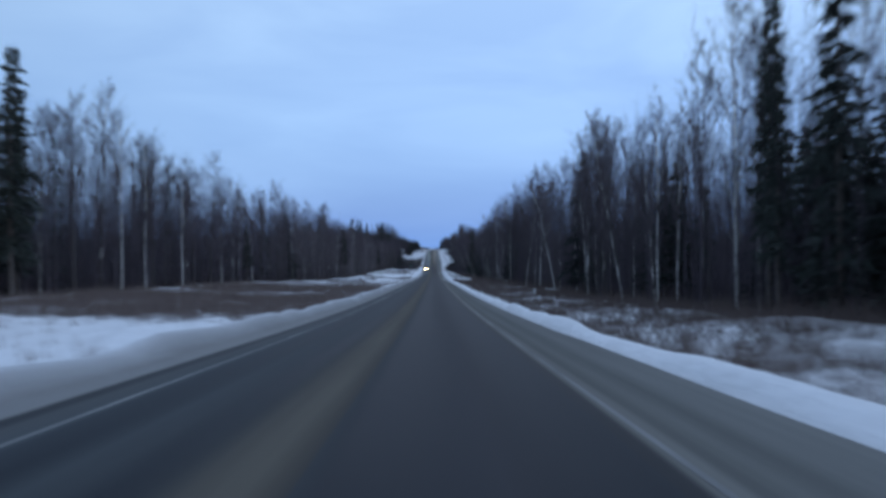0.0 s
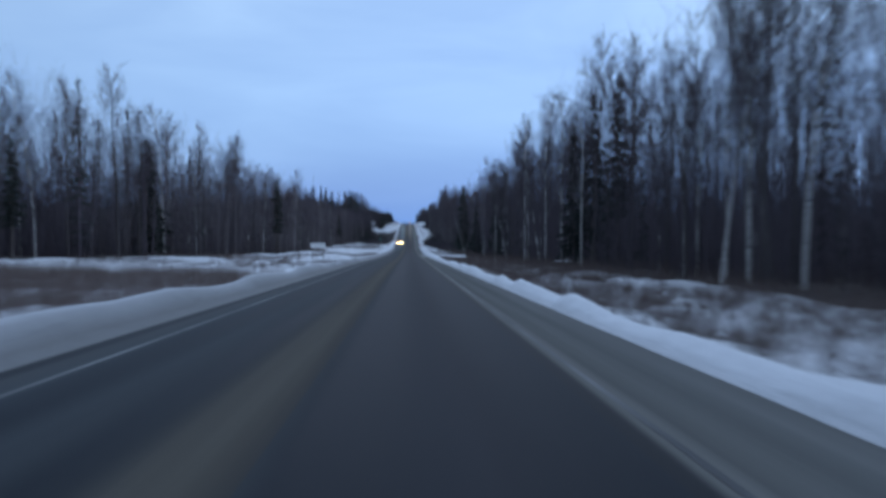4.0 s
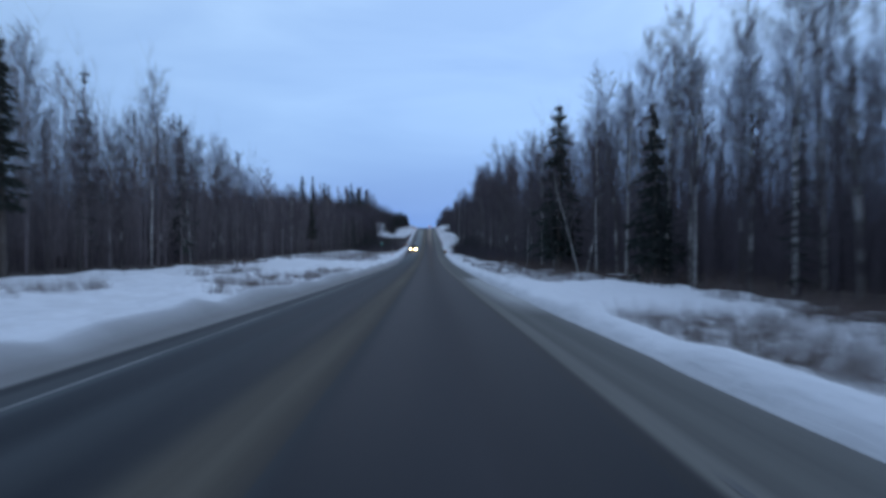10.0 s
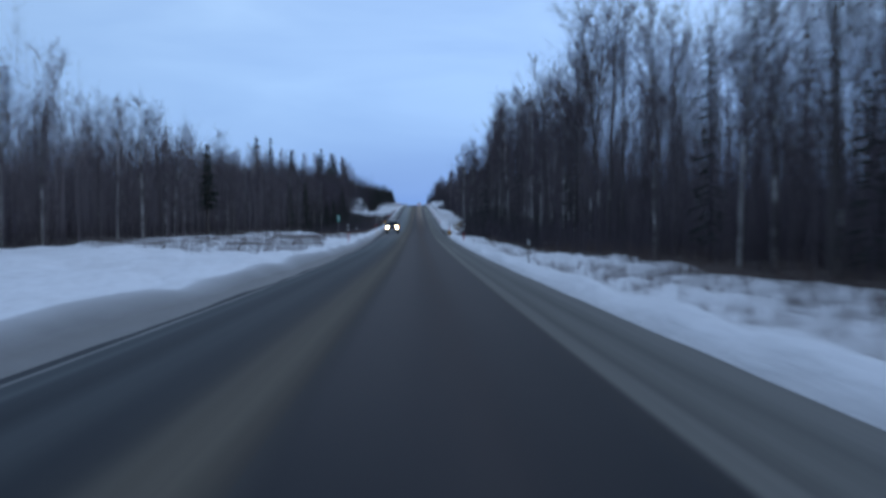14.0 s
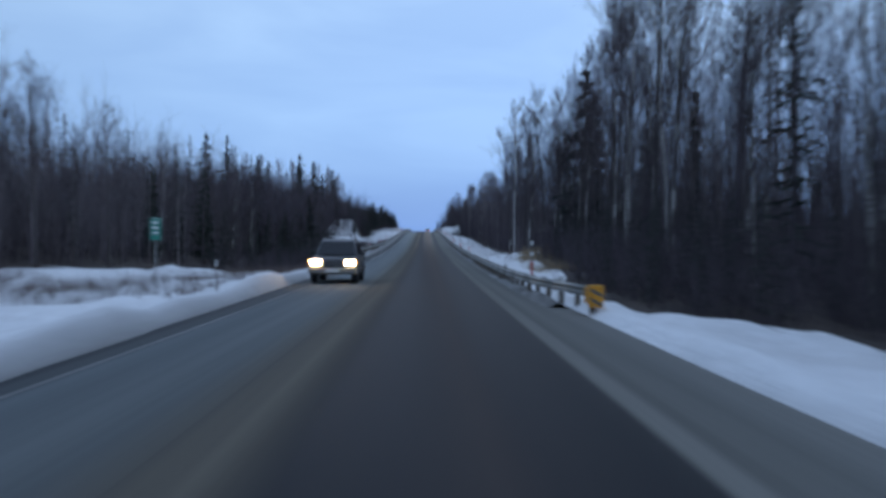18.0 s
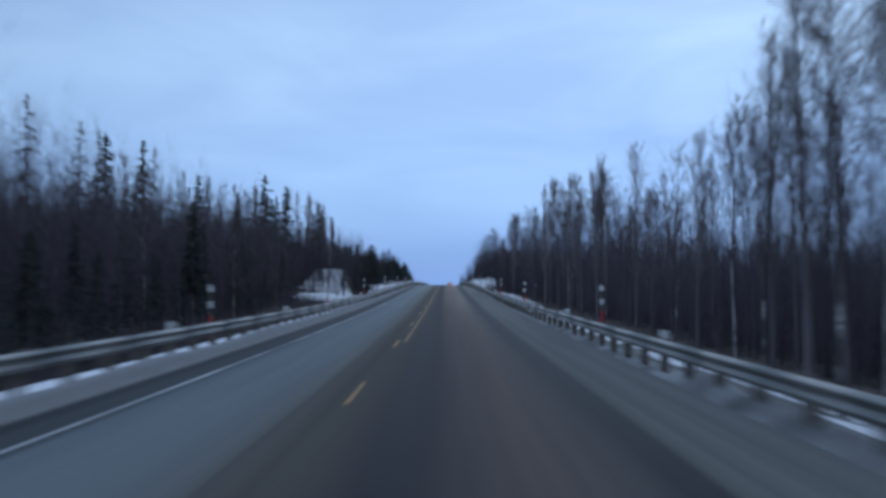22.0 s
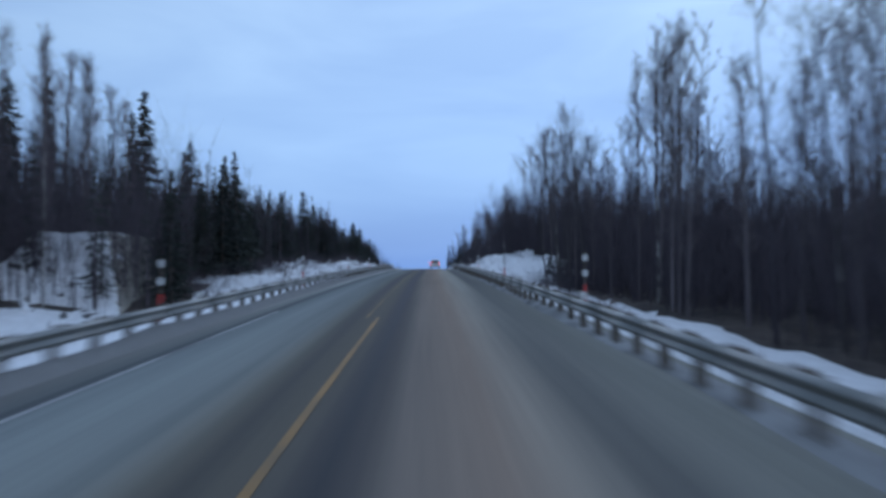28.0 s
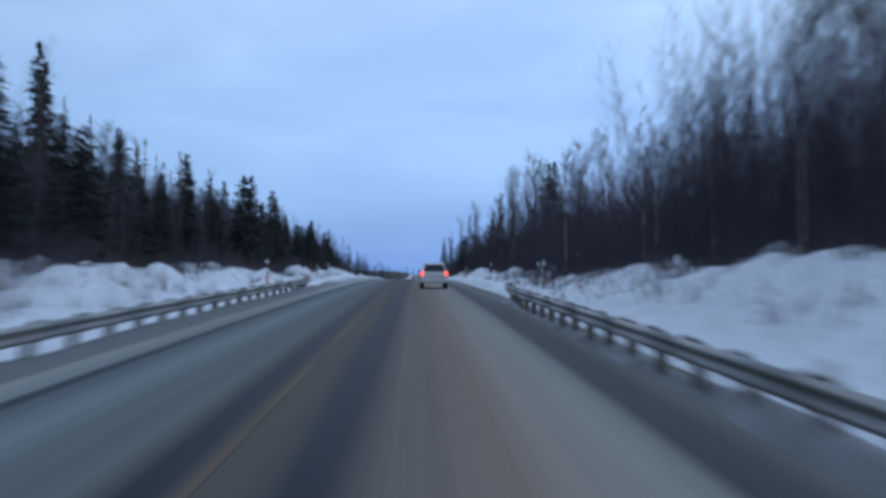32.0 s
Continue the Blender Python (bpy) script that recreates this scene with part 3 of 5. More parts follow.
def bare_tree(r, h=16.0, limbs=38, twigs=9, fine=9, thick=0.0068, sides=7, low=0.28, spread=0.16, lean=0.04, rise=(1.0, 2.4)):
    """A bare birch or aspen: trunk, steeply rising limbs, twigs in plumes. Returns the wood and the twigs."""
    near = sides > 4
    t = np.linspace(0, 1, 8 if near else 4)
    bend = r.normal(0, lean, 2)
    wob = r.normal(0, 0.10, (len(t), 2)) * t[:, None]
    path = np.stack([bend[0] * h * t**1.6 + wob[:, 0], bend[1] * h * t**1.6 + wob[:, 1], t * h], 1)
    path[0, 2] = -0.5
    rad = 0.0062 * h * (1 - t) ** 0.8 + 0.008
    wood = [tube(path[:-1], path[1:], rad[:-1], rad[1:], sides)]
    c = np.sort(r.uniform(0, 1, limbs) ** 0.85)
    u = low + (0.975 - low) * c
    at = np.stack([np.interp(u, t, path[:, i]) for i in range(3)], 1)
    az = r.uniform(0, 2 * np.pi, limbs)
    up = r.uniform(*rise, limbs)
    length = h * spread * np.interp(c, (0, 0.25, 0.6, 1), (0.75, 1.0, 0.78, 0.25)) * r.uniform(0.65, 1.3, limbs) + 0.25
    d = unit(np.stack([np.cos(az), np.sin(az), up], 1))
    elbow = at + d * length[:, None] * 0.5
    d2 = unit(d + np.array((0, 0, 0.45)) + r.normal(0, 0.10, (limbs, 3)))
    tip = elbow + d2 * length[:, None] * 0.6
    lr = 0.0034 * length + 0.006
    if near:
        wood.append(tube(at, elbow, lr, lr * 0.6))
        wood.append(tube(elbow, tip, lr * 0.6, 0))
    else:
        wood.append(tube(at, tip, lr * 1.3, 0))
    f = r.uniform(0.15, 1.0, (limbs, twigs, 1))
    b0 = np.where(f < 0.5, at[:, None] + (elbow - at)[:, None] * (f * 2), elbow[:, None] + (tip - elbow)[:, None] * (f * 2 - 1)).reshape(-1, 3)
    n = len(b0)
    bd = unit(np.repeat(d2, twigs, 0) + r.normal(0, 0.36, (n, 3)))
    bl = np.repeat(length, twigs) * r.uniform(0.25, 0.6, n)
    b1 = b0 + bd * bl[:, None]
    tw = [tube(b0, b1, thick * 1.3, 0) if near else sliver(r, b0, b1, thick * 1.5)]
    g = r.uniform(0.15, 0.98, (n, fine, 1))
    c0 = (b0[:, None] + (b1 - b0)[:, None] * g).reshape(-1, 3)
    m = len(c0)
    cd = unit(np.repeat(bd, fine, 0) + r.normal(0, 0.45, (m, 3)) - np.array((0, 0, 0.10)))
    c1 = c0 + cd * (np.repeat(bl, fine) * r.uniform(0.3, 0.75, m))[:, None]
    tw.append(sliver(r, c0, c1, thick))
    return joined(wood), joined(tw)


def spruce_tree(r, h=17.0, whorls=30, boughs=6, sprays=15, width=1.75, skirt=0.10):
    """A narrow northern spruce: trunk, drooping boughs of needle sprays, ragged and gappy."""
    t = np.linspace(0, 1, 6)
    path = np.stack([r.normal(0, 0.04, 6), r.normal(0, 0.04, 6), t * h], 1)
    path[0, 2] = -0.5
    rad = 0.011 * h * (1 - t) + 0.02
    wood = tube(path[:-1], path[1:], rad[:-1], rad[1:], 6)
    u = np.repeat(np.linspace(skirt, 0.985, whorls), boughs)
    n = len(u)
    u = np.clip(u + r.normal(0, 0.016, n), 0.04, 0.99)
    az = np.tile(np.arange(boughs) * 2 * np.pi / boughs, whorls) + np.repeat(r.uniform(0, 6, whorls), boughs) + r.normal(0, 0.25, n)
    swell = np.repeat(r.uniform(0.65, 1.15, whorls), boughs) * r.uniform(0.55, 1.2, n)
    length = (width * np.minimum(1.0, (1.0 - u) ** 0.75 * 1.35) + 0.16) * swell
    keep = r.uniform(0, 1, n) > 0.08
    u, az, length = u[keep], az[keep], length[keep]
    n = len(u)
    out = np.stack([np.cos(az), np.sin(az), np.zeros(n)], 1)
    b0 = np.stack([np.zeros(n), np.zeros(n), u * h], 1)
    b1 = b0 + out * length[:, None] + np.array((0, 0, 1)) * (-0.30 * length + 0.25 * (u > 0.9))[:, None]
    needles = [tube(b0, b1, 0.06 + 0.03 * length, 0)]
    if sprays:
        f = r.uniform(0.15, 0.95, (n, sprays, 1))
        s0 = (b0[:, None] + (b1 - b0)[:, None] * f).reshape(-1, 3)
        m = len(s0)
        sd = unit(np.repeat(out, sprays, 0) * 0.7 + r.normal(0, 0.55, (m, 3)) - np.array((0, 0, 0.45)))
        sl = np.repeat(length, sprays) * r.uniform(0.25, 0.55, m) + 0.15
        needles.append(sliver(r, s0, s0 + sd * sl[:, None], 0.055 + 0.025 * np.repeat(length, sprays)))
    needles.append(tube(np.array([[0, 0, h * 0.93]]), np.array([[0, 0, h + 0.5]]), 0.14, 0))
    return wood, joined(needles)


def tree_thing(name, kinds, label, category):
    """One tree as an Empty with its trunk and crown."""
    (a, b, ma, mb) = kinds
    t = new(name)
    tagged(t, label, category, category + "s of the roadside woods")
    part("trunk", a, None, t)
    part("crown", b, None, t)
    return t


tr = np.random.default_rng(21)
BIRCHES, SPRUCES, ASPENS = [], [], []
for i in range(8):
    wood, tw = bare_tree(tr, low=(0.26, 0.40, 0.20, 0.34)[i % 4], spread=(0.19, 0.15, 0.22, 0.17)[i % 4], lean=(0.04, 0.02, 0.07, 0.05)[i % 4])
    b = tree_thing("birch_tree", (mesh_of("birch_trunk", *wood, M_BARK, smooth=True), mesh_of("birch_crown", *tw, M_TWIG), 0, 0), "bare birch with pale trunk and fine grey twigs", "birch tree")
    BIRCHES.append(b)
for i in range(4):
    wood, tw = bare_tree(tr, low=(0.22, 0.30, 0.18, 0.26)[i], spread=(0.13, 0.11, 0.15, 0.12)[i], lean=0.015, limbs=46, rise=(1.7, 3.2))
    ASPENS.append(tree_thing("aspen_tree", (mesh_of("aspen_trunk", *wood, M_ASPEN_HAZE, smooth=True), mesh_of("aspen_crown", *tw, M_ASPEN_HAZE), 0, 0), "slim bare aspen with a narrow plume of fine twigs", "aspen tree"))
for i in range(6):
    wood, nd = spruce_tree(tr, width=(1.7, 1.35, 2.1, 1.5, 1.9, 1.2)[i], skirt=(0.12, 0.3, 0.06, 0.2, 0.1, 0.15)[i])
    s = tree_thing("spruce_tree", (mesh_of("spruce_trunk", *wood, M_TRUNK, smooth=True), mesh_of("spruce_crown", *nd, M_NEEDLE), 0, 0), "dark narrow spruce with drooping ragged boughs", "spruce tree")
    SPRUCES.append(s)
used = set()


def plant(kinds, x, y, h, base, r, sink=0.0, wide=1.0):
    """Stands one tree of a kind on the ground, h metres high."""
    i = int(r.integers(len(kinds)))
    k = h / base
    m = Matrix.LocRotScale((x, y, float(ground(x, y)) - sink), Euler((0, 0, r.uniform(0, 6.28))), (k * wide * r.uniform(0.9, 1.15),) * 2 + (k,))
    t = kinds[i]
    if t.name in used:
        return place_copy(t, m)
    used.add(t.name)
    t.matrix_basis = m
    return t


def place_copy(t, m):
    c = copy_thing(t, Matrix.Identity(4))
    c.matrix_basis = m
    return c


def height(sidename, y):
    if sidename == "r":
        return steps(y, ((0, 15), (100, 16.5), (250, 17), (350, 17), (400, 19), (480, 20), (530, 21), (590, 20), (612, 16.5), (640, 17), (680, 19), (700, 20), (722, 18), (735, 17), (765, 18), (795, 13.5), (820, 12), (836, 11), (845, 8), (855, 7.8), (880, 10.0), (905, 12.5), (940, 13), (1100, 13)))
    return steps(y, ((0, 19), (85, 20), (120, 22), (150, 20), (330, 20.5), (390, 19.5), (440, 17), (540, 14.0), (600, 13), (740, 13), (790, 11.5), (815, 8.8), (1100, 8.8)))


# single spruces that stand out: x, y, height
STANDING = ((19.0, 44, 17), (18.2, 41, 16), (19.5, 37.5, 19), (21.5, 99, 16), (19.5, 184, 17), (20.5, 178, 18), (18.0, 186, 14), (18.6, 268, 16.5), (19.8, 263, 18), (21.0, 323, 9),
            (18.8, 318, 13), (19.5, 372, 17), (21, 575, 14), (22, 490, 15), (24, 530, 15), (23, 566, 16), (-42, 89, 26), (-47.8, 92, 24), (-41, 85.5, 25), (-41, 243, 18))
for x, y, h in STANDING:
    plant(SPRUCES, x, y, h, 17.0, tr, 0.0, 0.75 if 0 < x and y < 60 else 1.0)
# dark young ones close behind the first of them
for i in range(16):
    plant(SPRUCES, tr.uniform(20.5, 27), tr.uniform(30, 85), tr.uniform(8, 12), 17.0, tr, 0.0, 1.7)
# and those whose tops stand against the sky: x, y, height of the tip
TOPS = ((20.0, 104, 13.2), (18.2, 361, 9.1), (30.5, 363, 9.6), (25, 548, 6.2), (24.2, 954, 16.0), (26.2, 972, 18.1), (-46, 780, 23.7), (-41, 783, 21.2), (-58, 762, 21), (-69.5, 735, 25.6), (-64.6, 743, 25.7),
        (-37, 820, 17.0), (-39.7, 833, 22.6), (-52.3, 902, 26.5), (-48.1, 926.7, 27.6), (-72, 857, 28.8), (-53.6, 833, 25.0), (-54.4, 943, 28.8), (-41, 936, 17.9), (-56, 910, 25.2), (-54.6, 986, 22.3), (-63, 1100, 27.8), (-52, 818, 21.4))
for x, y, z in TOPS:
    plant(SPRUCES, x, y, z - float(ground(x, y)), 17.0, tr, 0.0, 1.25)
plant(SPRUCES, 20.4, 559, 10.3 - float(ground(20.4, 559)), 17.0, tr, 0.0, 1.45)
plant(SPRUCES, 22.0, 562.5, 8.0 - float(ground(22.0, 562.5)), 17.0, tr, 0.0, 1.35)
for x, y, h in ((13.2, 570, 22), (14.6, 566, 20), (15.2, 575, 21), (14.0, 581, 19), (16.0, 562, 21), (14.5, 589, 17)):
    plant(BIRCHES, x, y, h, 16.0, tr)
for x, y, h in ((15.5, 584, 20), (17, 588, 21), (18.5, 592, 20), (16.4, 596, 19), (19.5, 599, 21), (18, 604, 18), (20.5, 607, 17), (18.5, 657, 17.5), (19, 671, 19), (20.5, 684, 19), (19, 694, 21), (18, 703, 20),
                (17.5, 763, 18), (18.8, 772, 19), (18.5, 826, 11.5), (19.5, 829, 12), (18.2, 832, 11), (20.4, 835, 12)):
    plant(ASPENS, x, y, h, 16.0, tr)
for x, y, z in ((17.9, 463, 10.3), (20.4, 744, 11.3), (24.8, 681, 8.2), (29.8, 866, 17.6), (22, 152, 15.1), (-42, 150, 14.7), (-44, 218, 15.8), (-35.5, 333, 12.5), (-37.5, 390, 10.1), (18, 549, 6.8)):
    plant(BIRCHES, x, y, z - float(ground(x, y)), 16.0, tr)
# aspen copies standing in for bare birches up the hill behind the outcrop, placed to fit the view
hr = np.random.default_rng(7)
for x, y, z in ((-33, 796, 17.5), (-35.5, 801, 19.5), (-38.5, 803, 21), (-37, 795, 20.5), (-42, 806, 22.5), (-34.5, 808, 18), (-44.5, 800, 22.5), (-50, 790, 22), (-48, 778, 20.5), (-54, 784, 22.5), (-60, 776, 23), (-63, 768, 22.5), (-31.5, 803, 15.5)):
    plant(ASPENS, x, y, z - float(ground(x, y)), 16.0, hr, 0.0, 1.15)

# pale birches that lean at the foot of the first woods: x, y, height, lean to the road, lean ahead
for x, y, h, lx, ly in ((17.2, 70, 14, 9, 2), (17.8, 73, 15, 7, -3), (17.0, 78, 13, 10, 3), (17.6, 84, 15, -5, 0), (18.4, 92, 14, 6, 2), (17.2, 60, 13, 4, -2), (17.6, 112, 15, 8, 0), (17.9, 139, 14, 6, 2),
                        (17.0, 143, 15, -6, 3), (17.6, 205, 15, 8, 0), (17.2, 211, 14, 5, 3), (17.8, 226, 15, -7, 0), (18.0, 243, 16, 9, 2), (17.3, 338, 13, -12, 0), (17.5, 343, 12, 14, 3),
                        (13.4, 786, 15, 5, 0), (13.9, 789.5, 15, 2, 2), (14.6, 788, 16, -3, 0), (13.0, 791, 14, 7, 2), (15.4, 784, 16, 2, 0)):
    b = plant(BIRCHES, x, y, h, 16.0, tr, 0.15)
    b.matrix_basis = Matrix.Translation(b.location) @ Euler((radians(-ly), radians(-lx), 0)).to_matrix().to_4x4() @ Matrix.LocRotScale(None, b.rotation_euler, b.scale)
# front rows as single trees
for sgn, name in ((1, "r"), (-1, "l")):
    y = 8.0 if sgn > 0 else 40.0
    while y < 1010:
        gap = (3.1 if y < 590 else (4.2 if y < 880 else 8.0)) if sgn > 0 else (5.2 if y < 540 else (5.0 if y < 790 else 2.4))
        e = float(edge_right(y) if sgn > 0 else edge_left(y))
        x = sgn * (e + abs(tr.normal(0, 2.2)) - 0.3)
        h = float(height(name, y)) * tr.uniform(0.72, 1.12 if y > 590 or (sgn < 0 and y > 400) else 1.28)
        firs = steps(y, ((0, .04), (500, .04), (560, .3), (610, .6), (760, .68), (800, .85), (1100, .9))) if sgn < 0 else steps(y, ((0, 0), (915, 0), (945, .5), (1100, .5)))
        if tr.uniform() < firs:
            plant(SPRUCES, x, y, h * tr.uniform(0.6, 1.1), 17.0, tr, 0.0, 1.6 if y > 780 else 1.2)
        else:
            plant(ASPENS if sgn > 0 and 585 < y < 800 and tr.uniform() < 0.75 else BIRCHES, x, y, h, 16.0, tr)
        y += gap * tr.uniform(0.55, 1.5)

# the woods behind, joined
LOW_B = [bare_tree(tr, limbs=15, twigs=8, fine=5, thick=0.0125, sides=4, low=(0.2, 0.35, 0.25, 0.15, 0.3)[i % 5], spread=0.17) for i in range(10)]
LOW_S = [spruce_tree(tr, whorls=16, boughs=5, sprays=4, width=(1.3, 1.7, 1.5)[i % 3]) for i in range(6)]


def turned(v, x, y, h, base, r):
    a, k = r.uniform(0, 6.28), h / base
    c, s = math.cos(a), math.sin(a)
    w = v * k
    return np.stack([c * w[:, 0] - s * w[:, 1] + x, s * w[:, 0] + c * w[:, 1] + y, w[:, 2] + float(ground(x, y))], 1)


def woods(name, label, spots, firshare, hf, wood_kind=None):
    """Many simple trees as one mesh."""
    vs, fs, idx, o = [], [], [], 0
    for x, y in spots:
        h = hf(x, y) * tr.uniform(0.65, 1.25)
        fir = tr.uniform() < firshare(x, y)
        if fir and x > 0 and y < 900:
            h *= 0.72
        lib = LOW_S if fir else LOW_B
        wood, fine = lib[int(tr.integers(len(lib)))]
        v, f = joined((wood, fine))
        vs.append(turned(v, x, y, h, 17.0 if fir else 16.0, tr))
        fs.append(f + o)
        idx.append(np.concatenate([np.zeros(len(wood[1])), np.full(len(fine[1]), 1 if fir else 0)]))
        o += len(v)
    ob = part(name, mesh_of(name, np.concatenate(vs), np.concatenate(fs), wood_kind or M_WOODS, M_NEEDLE, index=np.concatenate(idx)))
    return tagged(ob, label, "woods", kind="stuff")


def spread_spots(sgn, y0, y1, count, d0, d1):
    out = []
    for _ in range(count):
        y = tr.uniform(y0, y1)
        e = float(edge_right(y) if sgn > 0 else edge_left(y))
        out.append((sgn * (e + d0 + (d1 - d0) * tr.uniform() ** 1.3), y))
    return out


RIGHT_FIRS = ((0, .42), (540, .42), (575, 0), (900, 0), (925, .12), (945, .5), (1120, .5))
LEFT_FIRS = ((0, .08), (470, .2), (560, .4), (610, .65), (720, .7), (800, .7), (1160, .75))
for y0, y1, kind in ((0, 590, M_WOODS), (590, 800, M_WOODS), (800, 1120, M_WOODS)):
    woods("birch_woods", "dense bare birch and aspen woods with scattered spruces", spread_spots(1, y0, y1, int((y1 - y0) * (0.42 if y0 == 590 else 0.62)), 0.5, 22), lambda x, y: steps(y, RIGHT_FIRS), lambda x, y: float(height("r", y)) * 0.95, kind)
# the left stretch from 250 to 560 m takes the hazed wood colour
for y0, y1, count, deep, kind in ((30, 250, 190, 24, M_WOODS), (250, 560, 270, 24, M_ASPEN_HAZE), (560, 1160, 350, 30, M_WOODS)):
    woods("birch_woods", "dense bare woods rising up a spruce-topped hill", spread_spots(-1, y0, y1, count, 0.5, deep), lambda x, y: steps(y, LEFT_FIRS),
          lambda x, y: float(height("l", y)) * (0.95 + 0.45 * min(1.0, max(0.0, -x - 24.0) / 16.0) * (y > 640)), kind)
far_spots = [(sg * (18 + 34 * tr.uniform() ** 1.4), tr.uniform(1110, 1520)) for sg in (1, -1) for _ in range(95)] + [(tr.uniform(-75, 75), tr.uniform(1490, 1570)) for _ in range(150)]
woods("distant_woods", "dark line of far spruce woods beyond the crest", far_spots, lambda x, y: 0.8, lambda x, y: 14.0 if y > 1480 else 11.0)


def brush(name, label, spots, stems, tall, thick, material, splay=0.35, side_twigs=0, finer=0.7):
    """Clumps of thin dead stems, joined."""
    p = np.array([(x, y, float(g)) for (x, y), g in zip(spots, ground(np.array([s[0] for s in spots]), np.array([s[1] for s in spots])))])
    p = np.repeat(p, stems, 0)
    n = len(p)
    p[:, :2] += tr.normal(0, 0.12 + 0.10 * tall, (n, 2))
    p[:, 2] -= 0.08
    d = unit(np.concatenate([tr.normal(0, splay, (n, 2)), np.ones((n, 1))], 1))
    ln = tall * tr.uniform(0.45, 1.25, n)
    tip = p + d * ln[:, None]
    pieces = [tube(p, tip, thick, 0) if thick > 0.0125 else sliver(tr, p, tip, thick * 1.3)]
    if side_twigs:
        side_twigs = int(side_twigs * 1.8)
        f = tr.uniform(0.22, 0.98, (n, side_twigs, 1))
        b0 = (p[:, None] + (tip - p)[:, None] * f).reshape(-1, 3)
        m = len(b0)
        bd = unit(np.repeat(d, side_twigs, 0) + tr.normal(0, 0.40, (m, 3)))
        reach = np.repeat(ln, side_twigs) * tr.uniform(0.10, 0.30, m) * (1.15 - 0.6 * f.reshape(-1))
        pieces.append(sliver(tr, b0, b0 + bd * reach[:, None], thick * finer * 0.85))
    ob = part(name, mesh_of(name, *joined(pieces), material))
    return tagged(ob, label, "brush", kind="stuff")


def understory(sgn, count):
    return spread_spots(sgn, 0, 1100, count, 1.8, 26)


brush("undergrowth", "tangle of thin bare saplings under the birches", understory(1, 2600), 3, 5.5, 0.045, M_WOODS, 0.09, 3)
brush("undergrowth", "tangle of thin bare saplings under the trees", understory(-1, 2900), 3, 5.5, 0.045, M_WOODS, 0.09, 3)
for sgn, name, y0 in ((1, "r", 0), (-1, "l", 20)):
    for d0, d1, count, share in ((3, 20, 1500, 0.62), (12, 60, 2700, 0.86)):
        for ya, yb in ((y0, 330), (330, 600), (600, 850), (850, 1150)):
            # left stems from 330 to 600 m get the paler tone, haze as colour
            kind = M_WOODS if sgn > 0 or ya < 330 else (M_ASPEN_HAZE if ya < 600 else M_WOODS)
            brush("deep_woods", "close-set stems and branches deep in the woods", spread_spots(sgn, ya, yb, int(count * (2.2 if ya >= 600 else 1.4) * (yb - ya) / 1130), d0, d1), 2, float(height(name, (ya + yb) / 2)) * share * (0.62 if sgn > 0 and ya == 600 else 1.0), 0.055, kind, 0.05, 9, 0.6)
for sgn, y0 in ((1, -10), (-1, 10)):
    brush("far_stems", "dense dark stems of saplings inside the woods", spread_spots(sgn, y0, 1150, 7000, 5, 40), 3, 7.5, 0.07, M_WOODS, 0.05)
    brush("far_stems", "dense dark trunks far back in the woods", spread_spots(sgn, y0, 1150, 5600, 30, 150), 2, 13.0, 0.12, M_WOODS, 0.03)
for sgn, name in ((1, "r"), (-1, "l")):
    for ya, yb in ((590, 690), (690, 790), (790, 860), (860, 1000)):
        tall = float(height(name, (ya + yb) / 2)) * ((0.80 if ya == 790 else 0.56) if sgn > 0 else (1.08 if ya < 790 else 0.75))
        brush("thicket", "thicket of dark reddish birch and willow saplings", spread_spots(sgn, ya, yb, int((yb - ya) * ((7.0 if ya == 790 else 4.0) if sgn > 0 else (4.8 if ya > 780 else 5.0))), 0.6, 11 if sgn > 0 else 22), 4, tall, 0.018, M_WOODS, 0.12, 15, 0.75)
    brush("verge_brush", "reddish brown brush along the top of the snowy bank", [(sgn * (float(edge_right(y) if sgn > 0 else edge_left(y)) + tr.uniform(-3.2, 1.5)), y) for y in tr.uniform(780, 1000, 900)], 8, 1.9, 0.012, M_WOODS, 0.30, 2)
for sgn, name in ((1, "r"), (-1, "l")):
    for ya, yb in ((0, 110), (110, 220), (220, 330), (330, 440), (440, 590)):
        tall = float(height(name, (ya + yb) / 2))
        spots = spread_spots(sgn, ya, yb, int((yb - ya) * (2.7 if sgn > 0 else 3.2)), 0.8, 13 if sgn > 0 else 18)
        # farther thickets use the paler wood, haze painted into it
        brush("thicket", "thicket of slim dark birches with fine branches", spots, 2, tall * 0.94, 0.026, M_WOODS if ya < 200 or (sgn > 0 and ya < 330) else M_ASPEN_HAZE, 0.06, 22, 0.55)
        brush("thicket", "thicket of dark reddish birch and willow saplings", spots, 2, tall * 0.45, 0.020, M_WOODS if sgn > 0 or ya < 200 else M_ASPEN_HAZE, 0.10, 12, 0.8)
YOUNG = [(x, y) for x, y in spread_spots(1, 0, 1100, 190, 3, 24) + spread_spots(-1, 20, 1120, 190, 3, 26) + spread_spots(-1, 560, 725, 130, 0.3, 12) + spread_spots(-1, 790, 830, 50, 0.3, 12)]
woods("young_spruces", "dark young spruces in the shade of the birches", YOUNG, lambda x, y: 1.0, lambda x, y: 8.0 if x < 0 and y > 560 else 6.5)


def verge(sgn, count, y0, y1, d0, d1, cut):
    out = []
    while len(out) < count:
        y = tr.uniform(y0, y1)
        e = float(edge_right(y) if sgn > 0 else edge_left(y))
        x = d0 + (min(e, d1) - d0) * tr.uniform()
        if 284 < y < 318 and sgn > 0 and x < 17:
            continue
        if bumps(x * 0.13 + 30 * sgn, y * 0.045) > cut:
            out.append((sgn * x, y))
    return out


